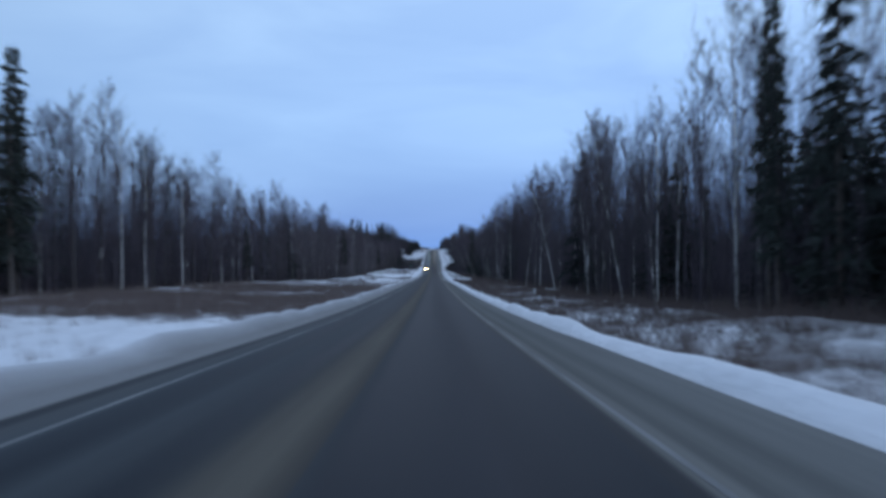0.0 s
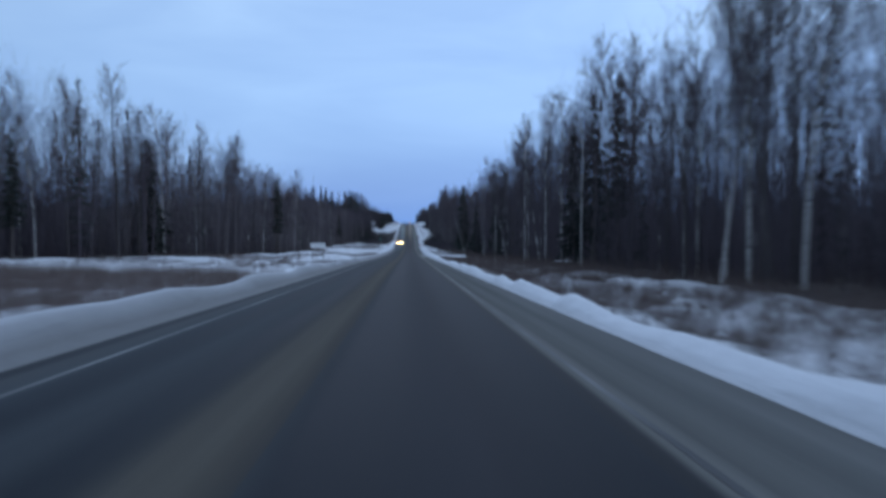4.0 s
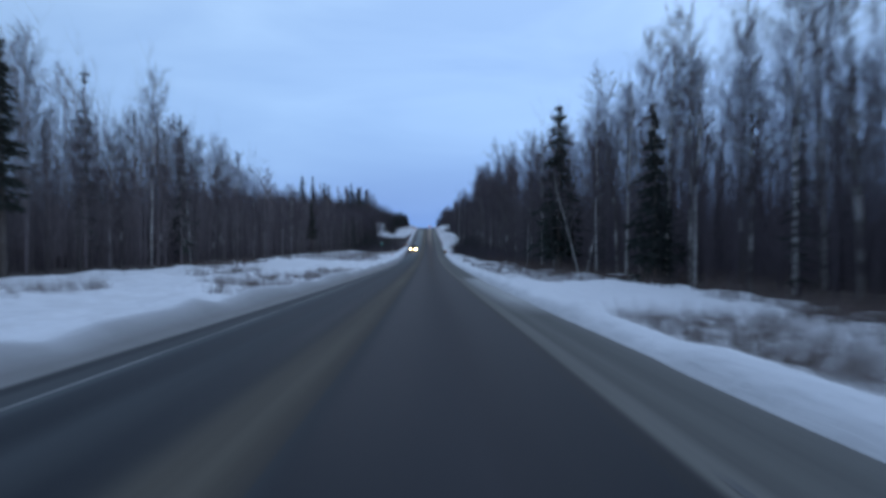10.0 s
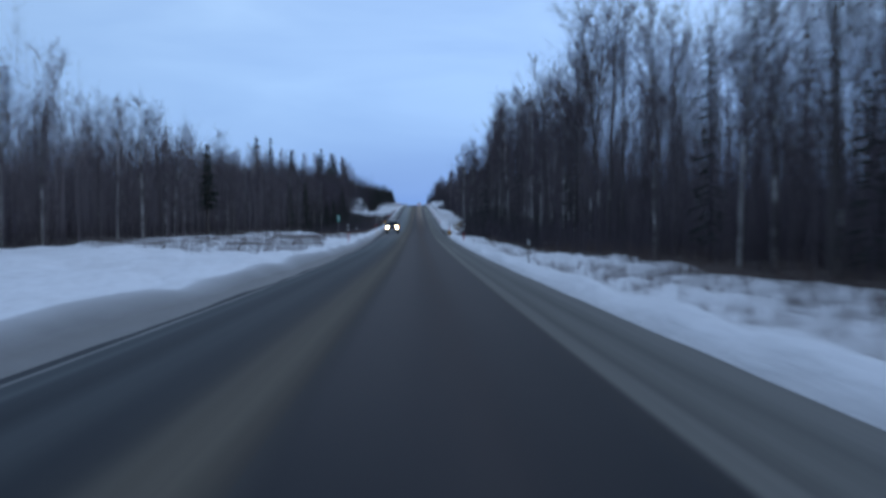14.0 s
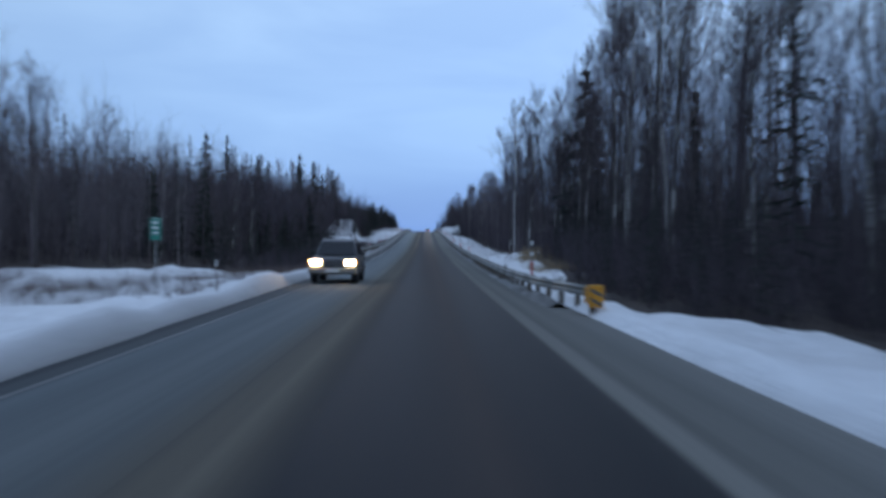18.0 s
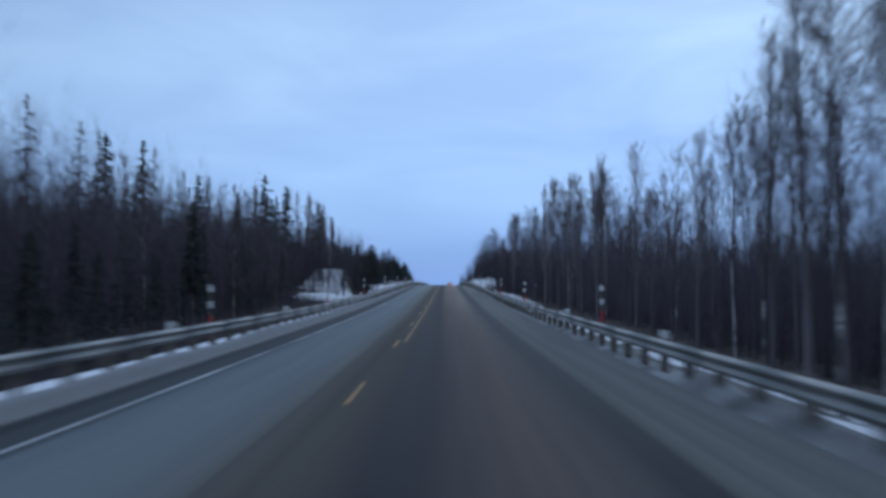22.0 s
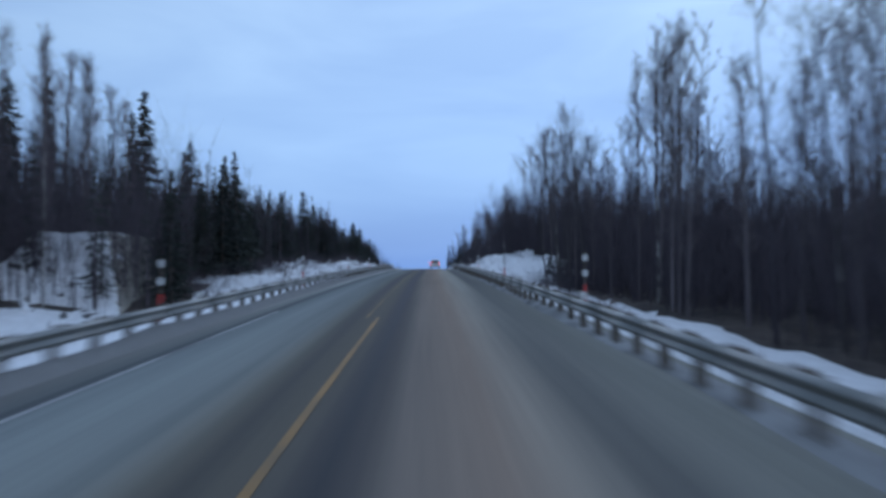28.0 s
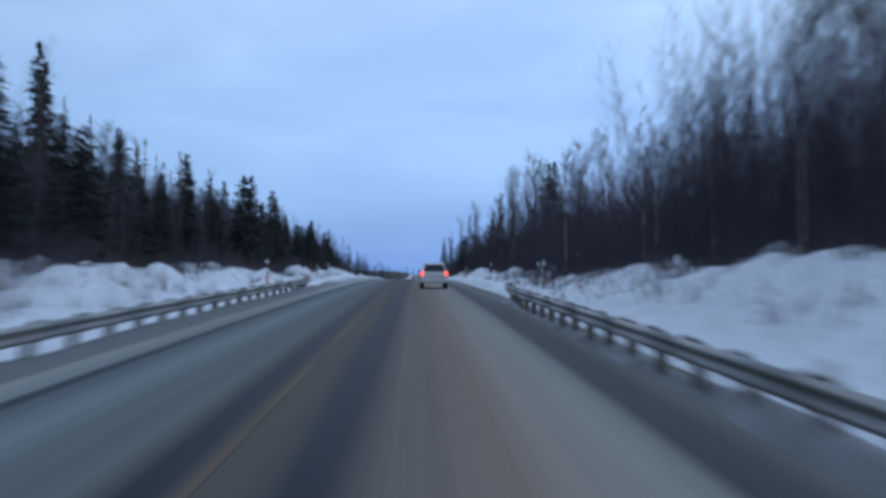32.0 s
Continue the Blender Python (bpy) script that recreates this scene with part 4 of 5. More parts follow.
brush("verge_brush", "dry brown willow brush in the snowy ditch", verge(1, 8500, 0, 288, 7.9, 20, 0.16), 9, 0.85, 0.009, M_SHRUB, 0.40)
brush("verge_brush", "scattered dry stems in the snow of the ditch", verge(1, 800, 318, 415, 9.5, 20, 0.4), 9, 0.75, 0.009, M_SHRUB, 0.40)
brush("verge_brush", "dry brown brush poking through snow", verge(-1, 3200, 190, 540, 7.6, 36, 0.50), 9, 0.95, 0.011, M_SHRUB, 0.40)
brush("verge_brush", "thin dry stems over the snowy field", verge(-1, 500, 0, 190, 7.6, 38, 0.5), 8, 0.75, 0.010, M_SHRUB, 0.40)
brush("verge_brush", "tufts of tan dead grass along the bank", [(float(clearing(y)) + tr.uniform(-2.2, 0.6), y) for y in tr.uniform(512, 562, 300)], 10, 0.9, 0.010, M_GRASS, 0.45)
LOW_BRUSH = [(float(clearing(y)) + 7.0 * tr.uniform(), y) for y in tr.uniform(418, 548, 900)]
brush("thicket", "dark low willow brush behind the guardrail", LOW_BRUSH, 6, 2.8, 0.016, M_WOODS, 0.22, 5, 0.8)
woods("young_spruces", "dark young spruces behind the guardrail", [(float(clearing(y)) + 0.5 + 6.0 * tr.uniform(), y) for y in tr.uniform(450, 545, 120)], lambda x, y: 1.0, lambda x, y: 5.2)
woods("spruce_woods", "dark spruces close together up the wooded hill", spread_spots(-1, 730, 800, 60, 7, 28), lambda x, y: 0.8, lambda x, y: 12.5)
def sight_line(y):
    """Camera's line of sight to the outcrop; brush inside it below the left guardrail stays low."""
    return 0.122 * (y - 510) + 1.5


SLOPE = [(-tr.uniform(7.6, 24), y) for y in tr.uniform(556, 690, 1000)]
brush("thicket", "dark tangled brush on the slope below the guardrail", [q for q in SLOPE if -q[0] > sight_line(q[1])], 6, 2.6, 0.014, M_WOODS, 0.25, 4, 0.8)
brush("thicket", "low dark brush close below the guardrail", [q for q in SLOPE if -q[0] <= sight_line(q[1])], 6, 1.0, 0.012, M_WOODS, 0.30, 4, 0.8)
# brush starts at the same camera ray, placed to fit the view
HOLLOW = [(1.4 - 0.333 * (y - 659) - 14.0 * tr.uniform(), y) for y in tr.uniform(690, 748, 700)]
brush("thicket", "dark tangled brush in the hollow beside the outcrop", HOLLOW, 6, 1.9, 0.014, M_WOODS, 0.25, 4, 0.8)
woods("young_spruces", "dark young spruces on the slope below the guardrail", [q for q in SLOPE[:190] if -q[0] > sight_line(q[1]) + 1.5], lambda x, y: 1.0, lambda x, y: 5.0)
brush("verge_brush", "dark twigs and dead stems poking out of the snowbank", [(tr.uniform(7.6, 13.0), y) for y in tr.uniform(795, 900, 230)], 7, 0.75, 0.011, M_WOODS, 0.40, 2)
brush("verge_brush", "dark twigs and dead stems poking out of the snowbank", [(-tr.uniform(7.6, 14.0), y) for y in tr.uniform(780, 900, 230)], 7, 0.75, 0.011, M_WOODS, 0.40, 2)
EDGE_BRUSH = [(float(edge_right(y)) + tr.uniform(-4.5, 1.5), y) for y in tr.uniform(0, 440, 1300)]
brush("verge_brush", "reddish brown brush along the foot of the woods", EDGE_BRUSH, 8, 1.5, 0.012, M_SHRUB, 0.30)
brush("verge_brush", "thick brown brush over the snowy field", [(-tr.uniform(8.0, 38), y) for y in np.concatenate([tr.uniform(58, 112, 4400), tr.uniform(128, 168, 3000)])], 9, 1.35, 0.011, M_SHRUB, 0.38)
brush("verge_brush", "dead grass and brush on the snowy bank", verge(1, 1300, 415, 1000, 8.6, 22, 0.35), 8, 0.8, 0.010, M_SHRUB, 0.40)
brush("verge_brush", "dead grass and brush on the hillside", verge(-1, 1300, 540, 1000, 8.6, 24, 0.35), 8, 0.8, 0.010, M_SHRUB, 0.40)


plant(SPRUCES, 18.2, 817, 3.6, 17.0, tr, 0.0, 1.9)
plant(SPRUCES, 17.4, 820, 2.6, 17.0, tr, 0.0, 1.9)
plant(SPRUCES, 18.9, 815, 3.0, 17.0, tr, 0.0, 1.8)


# ---- roadside things ----
def box(bm, x0, x1, y0, y1, z0, z1, bevel=0.0):
    r = bmesh.ops.create_cube(bm, size=1.0, matrix=Matrix.Translation(((x0 + x1) / 2, (y0 + y1) / 2, (z0 + z1) / 2)) @ Matrix.Diagonal((x1 - x0, y1 - y0, z1 - z0, 1)))
    if bevel:
        edges = list({e for v in r["verts"] for e in v.link_edges})
        bmesh.ops.bevel(bm, geom=edges, offset=bevel, segments=2, affect="EDGES", profile=0.6)
    return bm


def boxed(*args, bevel=0.0):
    return box(bmesh.new(), *args, bevel=bevel)


def rod(r0, r1, z0, z1, n=10):
    bm = bmesh.new()
    bmesh.ops.create_cone(bm, cap_ends=True, segments=n, radius1=r0, radius2=r1, depth=z1 - z0, matrix=Matrix.Translation((0, 0, (z0 + z1) / 2)))
    return bm


def as_mesh(name, bm, material, smooth=False):
    me = bpy.data.meshes.new(name)
    bm.to_mesh(me)
    bm.free()
    me.materials.append(material)
    if smooth:
        me.polygons.foreach_set("use_smooth", np.ones(len(me.polygons), bool))
    return me


def beam_mesh(length):
    """One W-shaped steel panel, its face towards +x of the road."""
    prof = ((0.0, 0.155), (0.035, 0.140), (0.08, 0.105), (0.08, 0.065), (0.02, 0.02), (0.02, -0.02), (0.08, -0.065), (0.08, -0.105), (0.035, -0.140), (0.0, -0.155))
    bm = bmesh.new()
    loops = []
    for y in (-length / 2, length / 2):
        loops.append([bm.verts.new((px, y, pz)) for px, pz in prof] + [bm.verts.new((px - 0.006, y, pz)) for px, pz in reversed(prof)])
    n = len(loops[0])
    for i in range(n):
        j = (i + 1) % n
        bm.faces.new((loops[0][i], loops[0][j], loops[1][j], loops[1][i]))
    bm.faces.new(loops[0])
    bm.faces.new(loops[1][::-1])
    bmesh.ops.recalc_face_normals(bm, faces=bm.faces)
    return as_mesh("beam", bm, M_STEEL, True)


PANEL, POST_D = 3.81, 1.905
BEAM = beam_mesh(PANEL + 0.06)
POST = as_mesh("post", boxed(-0.075, 0.075, -0.10, 0.10, -0.6, 0.70, bevel=0.012), M_POST)
BLOCK = as_mesh("block", boxed(-0.10, 0.10, -0.07, 0.07, -0.18, 0.18, bevel=0.012), M_POST)
TAB = as_mesh("reflector", boxed(-0.10, 0.10, -0.012, 0.012, 0.0, 0.20, bevel=0.01), M_REFLECT)


def rail_x(sgn, y, y0, y1):
    base = float(rail_line(y)) if sgn > 0 else float(steps(y, ((545, 5.2), (600, 5.2), (670, 4.95), (760, 4.8))))
    flare = max(0.0, 1 - (y - y0) / 14.0, 1 - (y1 - y) / 14.0)
    return sgn * (base + 0.95 * flare**2)


def rail_lift(sgn, y):
    """Raises the first stretch of the left rail to fit the camera's view."""
    return float(steps(y, ((547, 0.33), (556, 0.18), (575, 0.08), (600, 0.0)))) if sgn < 0 else 0.0


def guardrail(sgn, y0, y1):
    rail = new("guardrail")
    rail.location = (rail_x(sgn, y0, y0, y1), y0, float(road_z(y0)))
    tagged(rail, "galvanised W-beam guardrail on timber posts in snow", "guardrail", "guardrails along the highway")
    inv = Matrix.Translation(rail.location).inverted()
    n = int((y1 - y0) / PANEL)
    top = 0.60
    for i in range(n):
        a, b = y0 + i * PANEL, y0 + (i + 1) * PANEL
        pa = Vector((rail_x(sgn, a, y0, y1), a, float(road_z(a)) + top + rail_lift(sgn, a)))
        pb = Vector((rail_x(sgn, b, y0, y1), b, float(road_z(b)) + top + rail_lift(sgn, b)))
        d = (pb - pa).normalized()
        face = Vector((-sgn, 0, 0))
        face = (face - d * face.dot(d)).normalized()
        up = d.cross(face) if sgn < 0 else face.cross(d)
        up = up if up.z > 0 else -up
        yv = up.cross(face)
        m = Matrix((face, yv, up)).transposed().to_4x4()
        m.translation = (pa + pb) / 2
        part("beam", BEAM, None, rail, m=inv @ m)
        for c in (a, a + POST_D):
            x, z = rail_x(sgn, c, y0, y1), float(road_z(c)) + rail_lift(sgn, c)
            part("post", POST, None, rail, m=inv @ Matrix.LocRotScale((x + sgn * 0.27, c, z + tr.normal(0, 0.015)), Euler((tr.normal(0, 0.012), tr.normal(0, 0.02), 0)), None))
            part("block", BLOCK, None, rail, m=inv @ Matrix.Translation((x + sgn * 0.10, c, z + top)))
        if i % 4 == 1:
            x, z = rail_x(sgn, a, y0, y1), float(road_z(a)) + rail_lift(sgn, a)
            part("reflector", TAB, None, rail, "white reflector tab", inv @ Matrix.Translation((x + sgn * 0.27, a, z + 0.70)))
    return rail


def windrow(y0, y1):
    """Gritty snow thrown under the right-hand rail by the plough."""
    t = np.linspace(0, 1, 8)
    ys = np.arange(y0, y1, 0.55)
    tt, yy = np.meshgrid(t, ys)
    xx = rail_line(yy) - 0.06 + 0.85 * tt + 0.10 * (bumps(yy * 0.7, tt * 0) - 0.5)
    lump = 0.05 + 0.38 * bumps(yy * 0.55 + 3, tt * 2.0) * bumps(yy * 0.13, tt * 0 + 8)
    v = np.stack([xx, yy, road_z(yy) - 0.09 + np.sin(np.pi * np.clip(tt * 1.02, 0, 1)) ** 0.7 * lump], -1).reshape(-1, 3)
    _, q = grid(t, ys, lambda a, b: a * 0)
    ob = part("snow_windrow", mesh_of("snow_windrow", v, q, M_DIRTY, smooth=True))
    return tagged(ob, "lumpy grey windrow of gritty snow under the guardrail", "snow", kind="stuff")


windrow(486, 858)
guardrail(1, 484.0, 859.0)
guardrail(-1, 547.5, 873.0)


def rail_end(x, y, label):
    """Yellow crash cushion at the end of a rail."""
    e = new("rail_end")
    e.location = (x, y, float(road_z(y)) + rail_lift(x, y))
    tagged(e, label, "crash cushion", "guardrail ends")
    part("face_plate", boxed(-0.21, 0.21, -0.10, 0.06, 0.20, 0.84, bevel=0.05), M_AMBER, e)
    part("body", boxed(-0.15, 0.15, 0.06, 0.95, 0.28, 0.76, bevel=0.04), M_AMBER, e)
    for z in (0.36, 0.62):
        b = boxed(-0.19, 0.19, -0.112, -0.103, -0.045, 0.045)
        part("stripe", b, M_POST, e, "dark slanting stripe", Matrix.Translation((0, 0, z)) @ Matrix.Rotation(radians(28), 4, "Y"))
    part("post", boxed(-0.075, 0.075, 0.30, 0.50, -0.5, 0.30, bevel=0.01), M_POST, e)
    return e


rail_end(6.25, 482.9, "scuffed yellow end cushion of the guardrail")
rail_end(-5.75, 546.4, "yellow end cushion half sunk in snow")


def snow_pole(proto=None):
    """Red roadside pole with two white plates, against ploughs."""
    p = new("snow_pole")
    tagged(p, "red and white snow pole behind the guardrail", "marker pole", "snow poles along the highway")
    part("lower_tube", rod(0.055, 0.055, -0.5, 1.25), M_RED, p, "red painted tube")
    part("upper_tube", rod(0.030, 0.030, 1.25, 2.62), M_POST, p)
    for z in (1.62, 2.28):
        part("plate", boxed(-0.085, 0.085, -0.045, -0.030, z, z + 0.26, bevel=0.006), M_REFLECT, p, "white reflective plate")
    part("cap", rod(0.058, 0.02, 1.25, 1.30), M_RED, p)
    return p


POLE = None
for sgn, spots in ((1, (458, 503, 563, 591.5, 621, 650, 679, 709, 739, 770, 800.4)), (-1, (462, 531.5, 563.5, 591.5, 621, 649, 677, 706, 737, 768, 800, 832, 864))):
    for y in spots:
        x = sgn * (7.0 if sgn > 0 else 7.1) + tr.normal(0, 0.1)
        m = Matrix.LocRotScale((x, y, float(ground(x, y))), Euler((tr.normal(0, 0.02), tr.normal(0, 0.025), tr.normal(0, 0.1))), (1, 1, ((2.15 if y < 535 else 1.9) + float(road_z(y)) - float(ground(x, y))) / 2.62))
        if POLE is None:
            POLE = snow_pole()
            POLE.matrix_basis = m
        else:
            place_copy(POLE, m)


def delineator(x, y):
    d = new("delineator")
    d.location = (x, y, float(ground(x, y)))
    tagged(d, "thin grey delineator post with a white tip", "delineator", "delineators along the verge")
    part("stake", boxed(-0.035, 0.035, -0.02, 0.02, -0.4, 1.55, bevel=0.006), M_POST, d)
    part("reflector", boxed(-0.05, 0.05, -0.03, -0.021, 1.22, 1.52, bevel=0.006), M_REFLECT, d, "white reflector")
    return d


for x, y in ((7.4, 49.8), (-8.9, 502), (8.2, 408), (-8.4, 900), (8.6, 862), (9.6, 871), (8.4, 893), (8.0, 925), (-9.2, 918), (-8.6, 945)):
    delineator(x, y)


def white_sign():
    """Low white board on two posts by a side track, its writing out of reach."""
    s = new("roadside_board")
    x0, x1, y, z0, z1 = -16.9, -14.15, 260.6, -6.95, -6.0
    base = float(ground(-15.5, y))
    s.location = (-15.5, y, base)
    tagged(s, "white rectangular board on two timber posts", "sign")
    part("panel", boxed(-1.37, 1.37, -0.03, 0.03, z0 - base, z1 - base, bevel=0.012), M_REFLECT, s, "plain white panel")
    for x in (-1.0, 1.0):
        part("post", boxed(x - 0.06, x + 0.06, 0.04, 0.15, -0.5, z1 - base - 0.05, bevel=0.01), M_POST, s)
    part("frame", boxed(-1.40, 1.40, -0.036, 0.036, z1 - base + 0.002, z1 - base + 0.05, bevel=0.008), M_POST, s)
    return s


white_sign()


def green_sign():
    s = new("road_sign")
    x, y = -12.0, 502.2
    base = float(ground(x, y))
    s.location = (x, y, base)
    tagged(s, "small upright green road sign on a steel post", "sign")
    z1 = -9.35 - base
    part("panel", boxed(-0.26, 0.26, -0.012, 0.012, z1 - 1.12, z1, bevel=0.004), M_GREEN, s, "green reflective sheet")
    part("border", boxed(-0.22, 0.22, -0.018, -0.014, z1 - 0.06, z1 - 0.04), M_REFLECT, s, "white border")
    for i, w in enumerate((0.14, 0.16, 0.12)):
        part("legend_bar", boxed(-w, w, -0.018, -0.014, z1 - 0.30 - 0.26 * i, z1 - 0.18 - 0.26 * i), M_REFLECT, s, "white bar of lettering")
    part("post", boxed(-0.035, 0.035, 0.014, 0.08, -0.5, z1 - 0.02, bevel=0.006), M_STEEL, s)
    return s


green_sign()


def outcrop():
    """End of a blasted cutting: a flat-topped mass, its near slope rubble under snow, its road side bare tan rock."""
    r = np.random.default_rng(5)
    rock = new("rock_outcrop")
    base = float(ground(-29, 780))
    rock.location = (-29, 780, base)
    tagged(rock, "blasted rock outcrop with a snow-covered rubble slope", "rock")

    def top_z(x, y):
        rough = (bumps(x * 0.8 + 2, y * 0.8) - 0.5) * 1.1 + (bumps(x * 2.1, y * 2.1 + 7) - 0.5) * 0.6
        planes = np.stack([np.full_like(x, -0.45) + 0.15 * rough, -0.5 - 0.92 * (783.5 - y) + rough, -0.5 - 1.25 * (-32.3 - x) + rough, -0.5 - 1.9 * (x + 26.3) + 0.7 * rough])
        return planes.min(0), planes.argmin(0)

    v, q = grid(np.linspace(-42, -21, 64), np.linspace(769, 812, 96), lambda a, b: top_z(a, b)[0])
    mid = v[q].mean(1)
    side = top_z(mid[:, 0], mid[:, 1])[1] == 3
    v = v - np.array(rock.location)
    part("snow_slope", mesh_of("snow_slope", v, q[~side], M_ROCK), None, rock, "rubble slope under snow")
    part("face", mesh_of("face", v, q[side], M_TANROCK), None, rock, "bare tan rock face")
    for i in range(70):
        b = bmesh.new()
        bmesh.ops.create_icosphere(b, subdivisions=1, radius=1.0)
        sz = r.uniform(0.15, 0.55)
        for w in b.verts:
            w.co = w.co * sz * (0.7 + 0.6 * noise.cell(w.co * 1.7 + Vector((i, 0, 0))))
        x, y = r.uniform(-38, -24), r.uniform(771, 783)
        z = float(top_z(np.array([x]), np.array([y]))[0][0])
        z = max(z, float(ground(x, y)))
        part("block", b, M_DARKROCK if i % 3 else M_ROCK, rock, m=Matrix.Translation((x + 29, y - 780, z - base + sz * 0.1)))
    return rock


outcrop()


def rubble(x0, x1, y0, y1, count):
    """Blasted rocks heaped on the bank, each under its cap of snow."""
    r = np.random.default_rng(9)
    for i in range(count):
        x, y = r.uniform(x0, x1), r.uniform(y0, y1)
        sz = r.uniform(0.35, 0.95)
        stone = new("boulder")
        stone.matrix_basis = Matrix.LocRotScale((x, y, float(ground(x, y)) + (x - x0) * 0.32), Euler((r.normal(0, 0.2), r.normal(0, 0.2), r.uniform(0, 6))), (1.25, 1, 0.8))
        tagged(stone, "angular dark boulder capped with snow on the bank", "rock", "boulders on the bank")
        for name, mat, k, dz in (("stone", M_DARKROCK, 1.0, 0.0), ("snow_cap", M_SNOWCAP, 0.86, 0.26)):
            b = bmesh.new()
            bmesh.ops.create_icosphere(b, subdivisions=2, radius=1.0)
            for w in b.verts:
                w.co = w.co * sz * k * (0.72 + 0.5 * noise.cell(w.co * 1.3 + Vector((i, 0, 0))))
                if name == "snow_cap":
                    w.co.z = max(w.co.z, 0.05) + sz * dz
            part(name, b, mat, stone, "cap of snow" if dz else "")


def snowy_log(x, y, yaw, length):
    """A fallen birch under a ridge of snow."""
    g = new("fallen_log")
    g.matrix_basis = Matrix.LocRotScale((x, y, float(ground(x, y))), Euler((0, 0, radians(yaw))), None)
    tagged(g, "fallen birch log capped with snow at the forest edge", "log", "fallen logs")
    part("log", turned_log(0.16, length, 0.14, 0.03), M_BARK, g)
    part("snow_cap", turned_log(0.15, length * 0.94, 0.25, 0.07), M_SNOWCAP, g, "ridge of snow")


def turned_log(r, length, z, rough):
    bm = bmesh.new()
    bmesh.ops.create_cone(bm, cap_ends=True, segments=10, radius1=r, radius2=r * 0.7, depth=length, matrix=Matrix.Translation((0, 0, z)) @ Matrix.Rotation(radians(90), 4, "Y"))
    bmesh.ops.subdivide_edges(bm, edges=[e for e in bm.edges if abs(e.verts[0].co.x - e.verts[1].co.x) > 0.5], cuts=9)
    for v in bm.verts:
        v.co += Vector((0, noise.noise(v.co * 1.3) * rough * 2, noise.noise(v.co * 2.1 + Vector((5, 0, 0))) * rough))
    return bm


M_SNOWCAP = grained("snow_cap", (0.66, 0.67, 0.69), (0.84, 0.85, 0.86), 3.0, 0.8)
rubble(17.6, 23.0, 811, 822, 46)
for x, y, yaw, length in ((18.6, 192, 20, 3.2), (17.9, 195, 65, 2.2), (18.2, 118, -30, 2.6), (18.0, 458, 40, 2.4), (16.6, 455, 100, 1.6), (19.0, 330, 15, 2.8)):
    snowy_log(x, y, yaw, length)


# ---- cars ----
M_GLASS = Mat("car_glass", 0.05)
M_GLASS.b.inputs["Base Color"].default_value = (0.012, 0.014, 0.018, 1)
M_GLASS = M_GLASS.m
M_TYRE = grained("tyre_rubber", (0.012, 0.012, 0.012), (0.035, 0.035, 0.035), 9.0, 0.9)
M_RIM = grained("alloy_rim", (0.22, 0.22, 0.22), (0.36, 0.36, 0.36), 9.0, 0.4, 0.7)
M_TRIM = grained("black_plastic", (0.015, 0.015, 0.016), (0.04, 0.04, 0.042), 9.0, 0.6)
M_SALT = grained("road_salted_bumper", (0.24, 0.22, 0.19), (0.42, 0.39, 0.34), 4.0, 0.6)
M_DARKCAR = grained("dark_grey_car_paint", (0.045, 0.048, 0.055), (0.11, 0.11, 0.115), 2.0, 0.35, 0.2, 0.0)
M_SILVER = grained("silver_car_paint", (0.58, 0.57, 0.56), (0.72, 0.71, 0.70), 2.0, 0.4, 0.1, 0.0)
M_HEAD = glowing("headlamp_glow", (1.0, 0.70, 0.36), 60.0)
M_FOG = glowing("lamp_amber_glow", (1.0, 0.45, 0.12), 3.0)
M_TAIL = glowing("tail_lamp_glow", (1.0, 0.09, 0.06), 2.2)


def swept(profile, w0, w1, z_split, bevel=0.05):
    """A side outline (y, z) drawn across the car, narrower above z_split."""
    bm = bmesh.new()
    top = max(z for _, z in profile)

    def w(z):
        k = 0 if z <= z_split else (z - z_split) / max(1e-6, top - z_split)
        return w0 + (w1 - w0) * k

    a = [bm.verts.new((-w(z), y, z)) for y, z in profile]
    b = [bm.verts.new((w(z), y, z)) for y, z in profile]
    n = len(profile)
    bm.faces.new(a)
    bm.faces.new(b[::-1])
    for i in range(n):
        j = (i + 1) % n
        bm.faces.new((a[j], a[i], b[i], b[j]))
    bmesh.ops.recalc_face_normals(bm, faces=bm.faces)
    if bevel:
        bmesh.ops.bevel(bm, geom=list(bm.edges), offset=bevel, segments=3, affect="EDGES", profile=0.6, clamp_overlap=True)
    return bm


def turned_rod(r, x0, x1, n=24):
    bm = bmesh.new()
    bmesh.ops.create_cone(bm, cap_ends=True, segments=n, radius1=r, radius2=r, depth=x1 - x0, matrix=Matrix.Translation(((x0 + x1) / 2, 0, 0)) @ Matrix.Rotation(radians(90), 4, "Y"))
    bmesh.ops.bevel(bm, geom=[e for e in bm.edges if abs(e.verts[0].co.x - e.verts[1].co.x) < 1e-5], offset=r * 0.10, segments=2, affect="EDGES")
    return bm


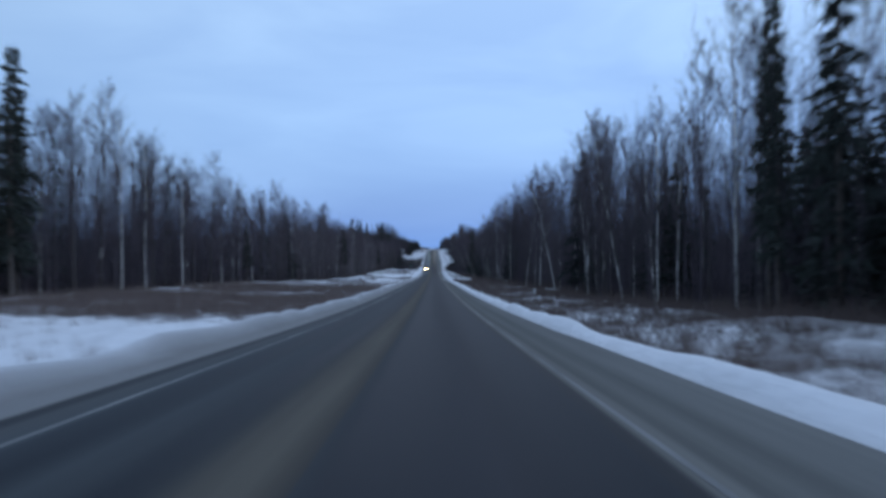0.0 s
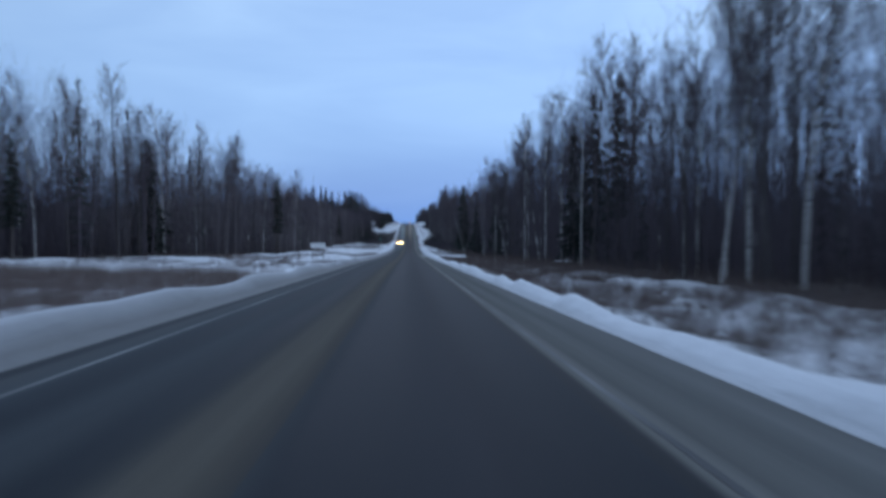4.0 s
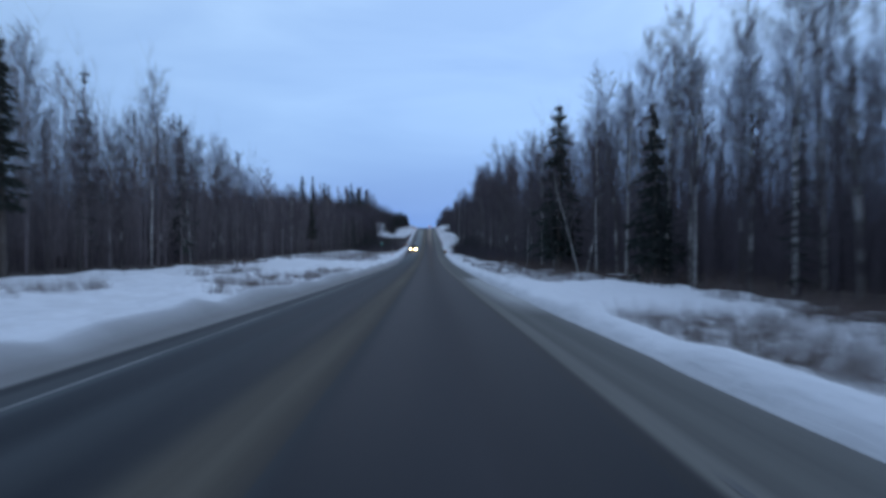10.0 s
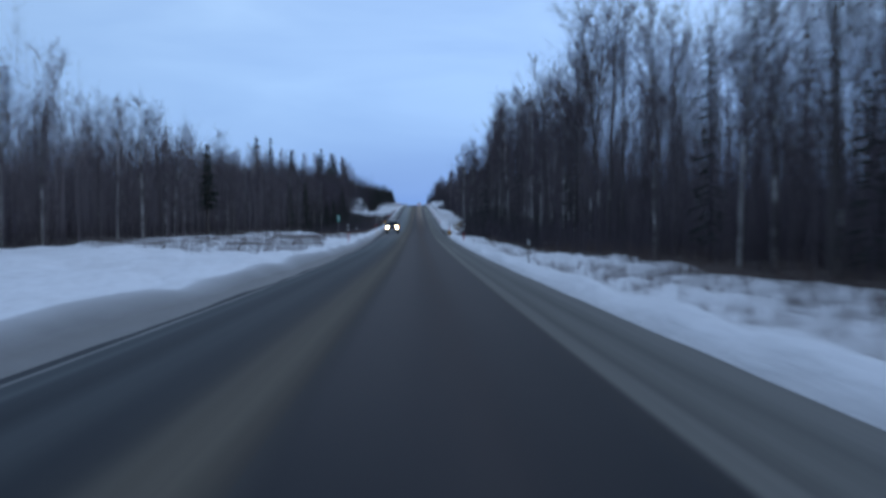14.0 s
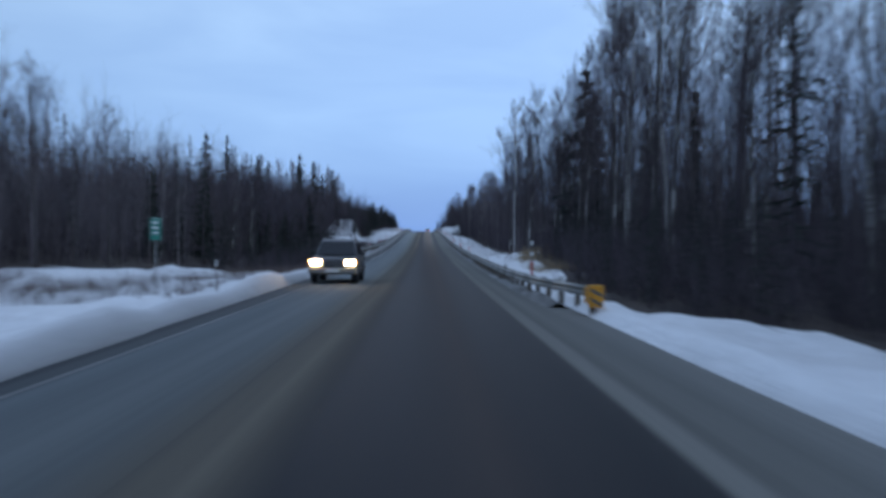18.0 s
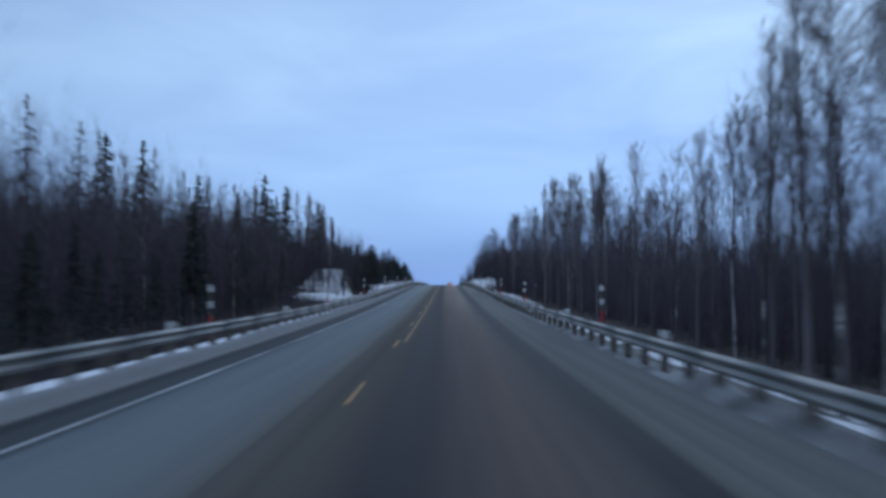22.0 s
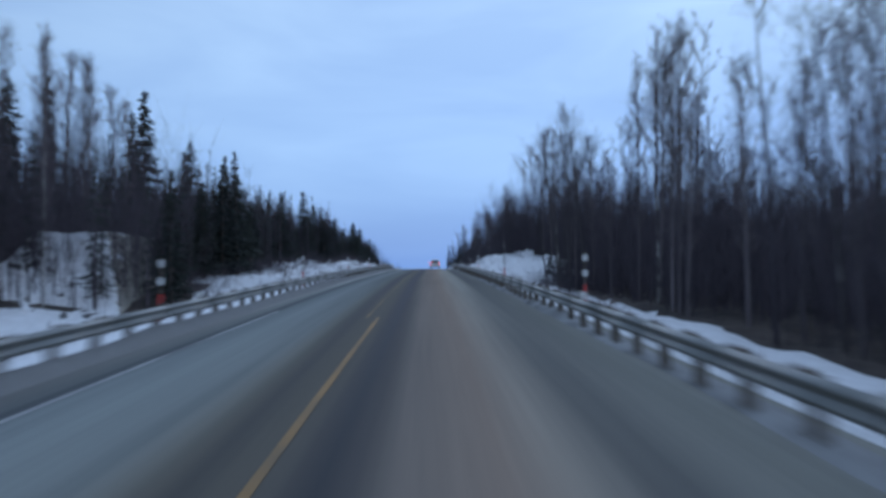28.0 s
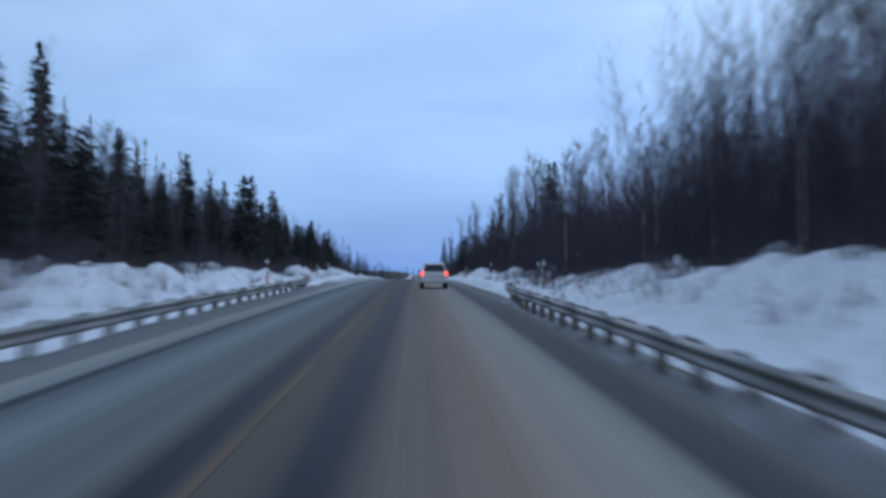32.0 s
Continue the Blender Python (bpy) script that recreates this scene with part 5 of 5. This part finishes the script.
def car(name, label, paint, bumper_paint, x, y, yaw, lamps):
    """A sport utility car, its front towards +y before it is turned."""
    c = new(name)
    c.matrix_basis = Matrix.LocRotScale((x, y, float(road_z(y)) + 0.0), Euler((0, 0, radians(yaw))), None)
    tagged(c, label, "car")
    body = part("body", swept(((-2.28, 0.42), (-2.30, 0.95), (-2.22, 1.08), (1.02, 1.08), (2.02, 0.98), (2.26, 0.84), (2.30, 0.46), (2.10, 0.36), (-2.10, 0.36)), 0.92, 0.84, 0.85, 0.06), paint, c)
    part("cabin", swept(((-2.20, 1.05), (-2.02, 1.66), (-1.80, 1.74), (0.05, 1.74), (0.34, 1.66), (1.08, 1.05)), 0.84, 0.66, 1.06, 0.05), paint, c)
    part("windscreen", swept(((0.44, 1.62), (1.04, 1.12), (1.07, 1.12), (0.47, 1.63)), 0.74, 0.62, 1.12, 0.0), M_GLASS, c, "dark windscreen")
    part("rear_window", swept(((-2.205, 1.16), (-2.065, 1.60), (-2.04, 1.60), (-2.18, 1.16)), 0.70, 0.58, 1.16, 0.0), M_GLASS, c, "dark rear window")
    for s in (-1, 1):
        for y0, y1 in ((-1.95, -1.12), (-1.02, -0.18), (-0.08, 0.62)):
            bm = bmesh.new()
            k = 0.30 if y1 > 0.3 else 0.06
            pts = ((y0, 1.13), (y1, 1.13), (y1 - k, 1.58), (y0 + (0.10 if y0 < -1.5 else 0.0), 1.58))
            o = [bm.verts.new((s * (0.845 - (z - 1.06) * 0.27), yy, z)) for yy, z in pts]
            i_ = [bm.verts.new((s * (0.815 - (z - 1.06) * 0.27), yy, z)) for yy, z in pts]
            bm.faces.new(o), bm.faces.new(i_[::-1])
            for q in range(4):
                bm.faces.new((o[q], i_[q], i_[(q + 1) % 4], o[(q + 1) % 4]))
            bmesh.ops.recalc_face_normals(bm, faces=bm.faces)
            part("side_window", bm, M_GLASS, c)
        part("mirror", boxed(s * 0.97 - 0.11, s * 0.97 + 0.11, 0.62, 0.76, 1.08, 1.24, bevel=0.03), M_TRIM, c)
        part("roof_rail", boxed(s * 0.60 - 0.02, s * 0.60 + 0.02, -1.7, -0.05, 1.745, 1.79, bevel=0.008), M_TRIM, c)
        part("sill", boxed(s * 0.90 - 0.04, s * 0.90 + 0.04, -0.95, 0.95, 0.36, 0.50, bevel=0.02), M_TRIM, c)
        for yy in (-1.38, 1.42):
            wheel = new("wheel")
            wheel.parent = c
            wheel.location = (s * 0.80, yy, 0.36)
            part("tyre", turned_rod(0.36, -0.115, 0.115), M_TYRE, wheel)
            part("rim", turned_rod(0.235, -0.122, 0.122, 12), M_RIM, wheel)
            part("wheel_arch", turned_rod(0.42, s * 0.80 - 0.125, s * 0.80 + 0.125), M_TRIM, c, m=Matrix.Translation((0, yy, 0.40)))
        lit = lamps == "front"
        part("headlight", boxed(s * 0.66 - 0.19, s * 0.66 + 0.19, 2.16, 2.30, 0.72, 0.91, bevel=0.03), M_HEAD if lit else M_GLASS, c, "lit warm headlight" if lit else "")
        part("turn_lamp", boxed(s * 0.88 - 0.03, s * 0.88 + 0.03, 2.12, 2.26, 0.72, 0.90, bevel=0.015), M_FOG if lit else M_GLASS, c)
        part("tail_light", boxed(s * 0.82 - 0.09, s * 0.82 + 0.09, -2.335, -2.20, 0.86, 1.16, bevel=0.03), M_TRIM if lit else M_TAIL, c, "" if lit else "lit red tail light")
    grille = part("grille", boxed(-0.42, 0.42, 2.24, 2.315, 0.66, 0.92, bevel=0.02), M_TRIM, c)
    for z in (0.72, 0.79, 0.86):
        part("grille_bar", boxed(-0.40, 0.40, 2.31, 2.335, z - 0.012, z + 0.012), M_RIM, grille)
    part("front_bumper", boxed(-0.94, 0.94, 2.06, 2.40, 0.40, 0.63, bevel=0.06), bumper_paint, c)
    part("rear_bumper", boxed(-0.94, 0.94, -2.42, -2.10, 0.40, 0.66, bevel=0.06), bumper_paint, c)
    part("plate", boxed(-0.26, 0.26, 2.402, 2.412, 0.44, 0.57), M_REFLECT, c, "number plate as a plain bar")
    part("plate", boxed(-0.26, 0.26, -2.345, -2.305, 0.74, 0.87), M_REFLECT, c, "number plate as a plain bar")
    part("wiper", boxed(-0.45, 0.15, -2.215, -2.20, 1.17, 1.19), M_TRIM, c)
    return c


car("oncoming_car", "dirty dark grey sport utility car with lit headlights", M_DARKCAR, M_SALT, -2.75, 501.4, 180, "front").scale = (1.2, 1.2, 1.2)
car("leading_car", "silver sport utility car with lit tail lights", M_SILVER, M_SILVER, 2.7, 874.0, 0, "rear")
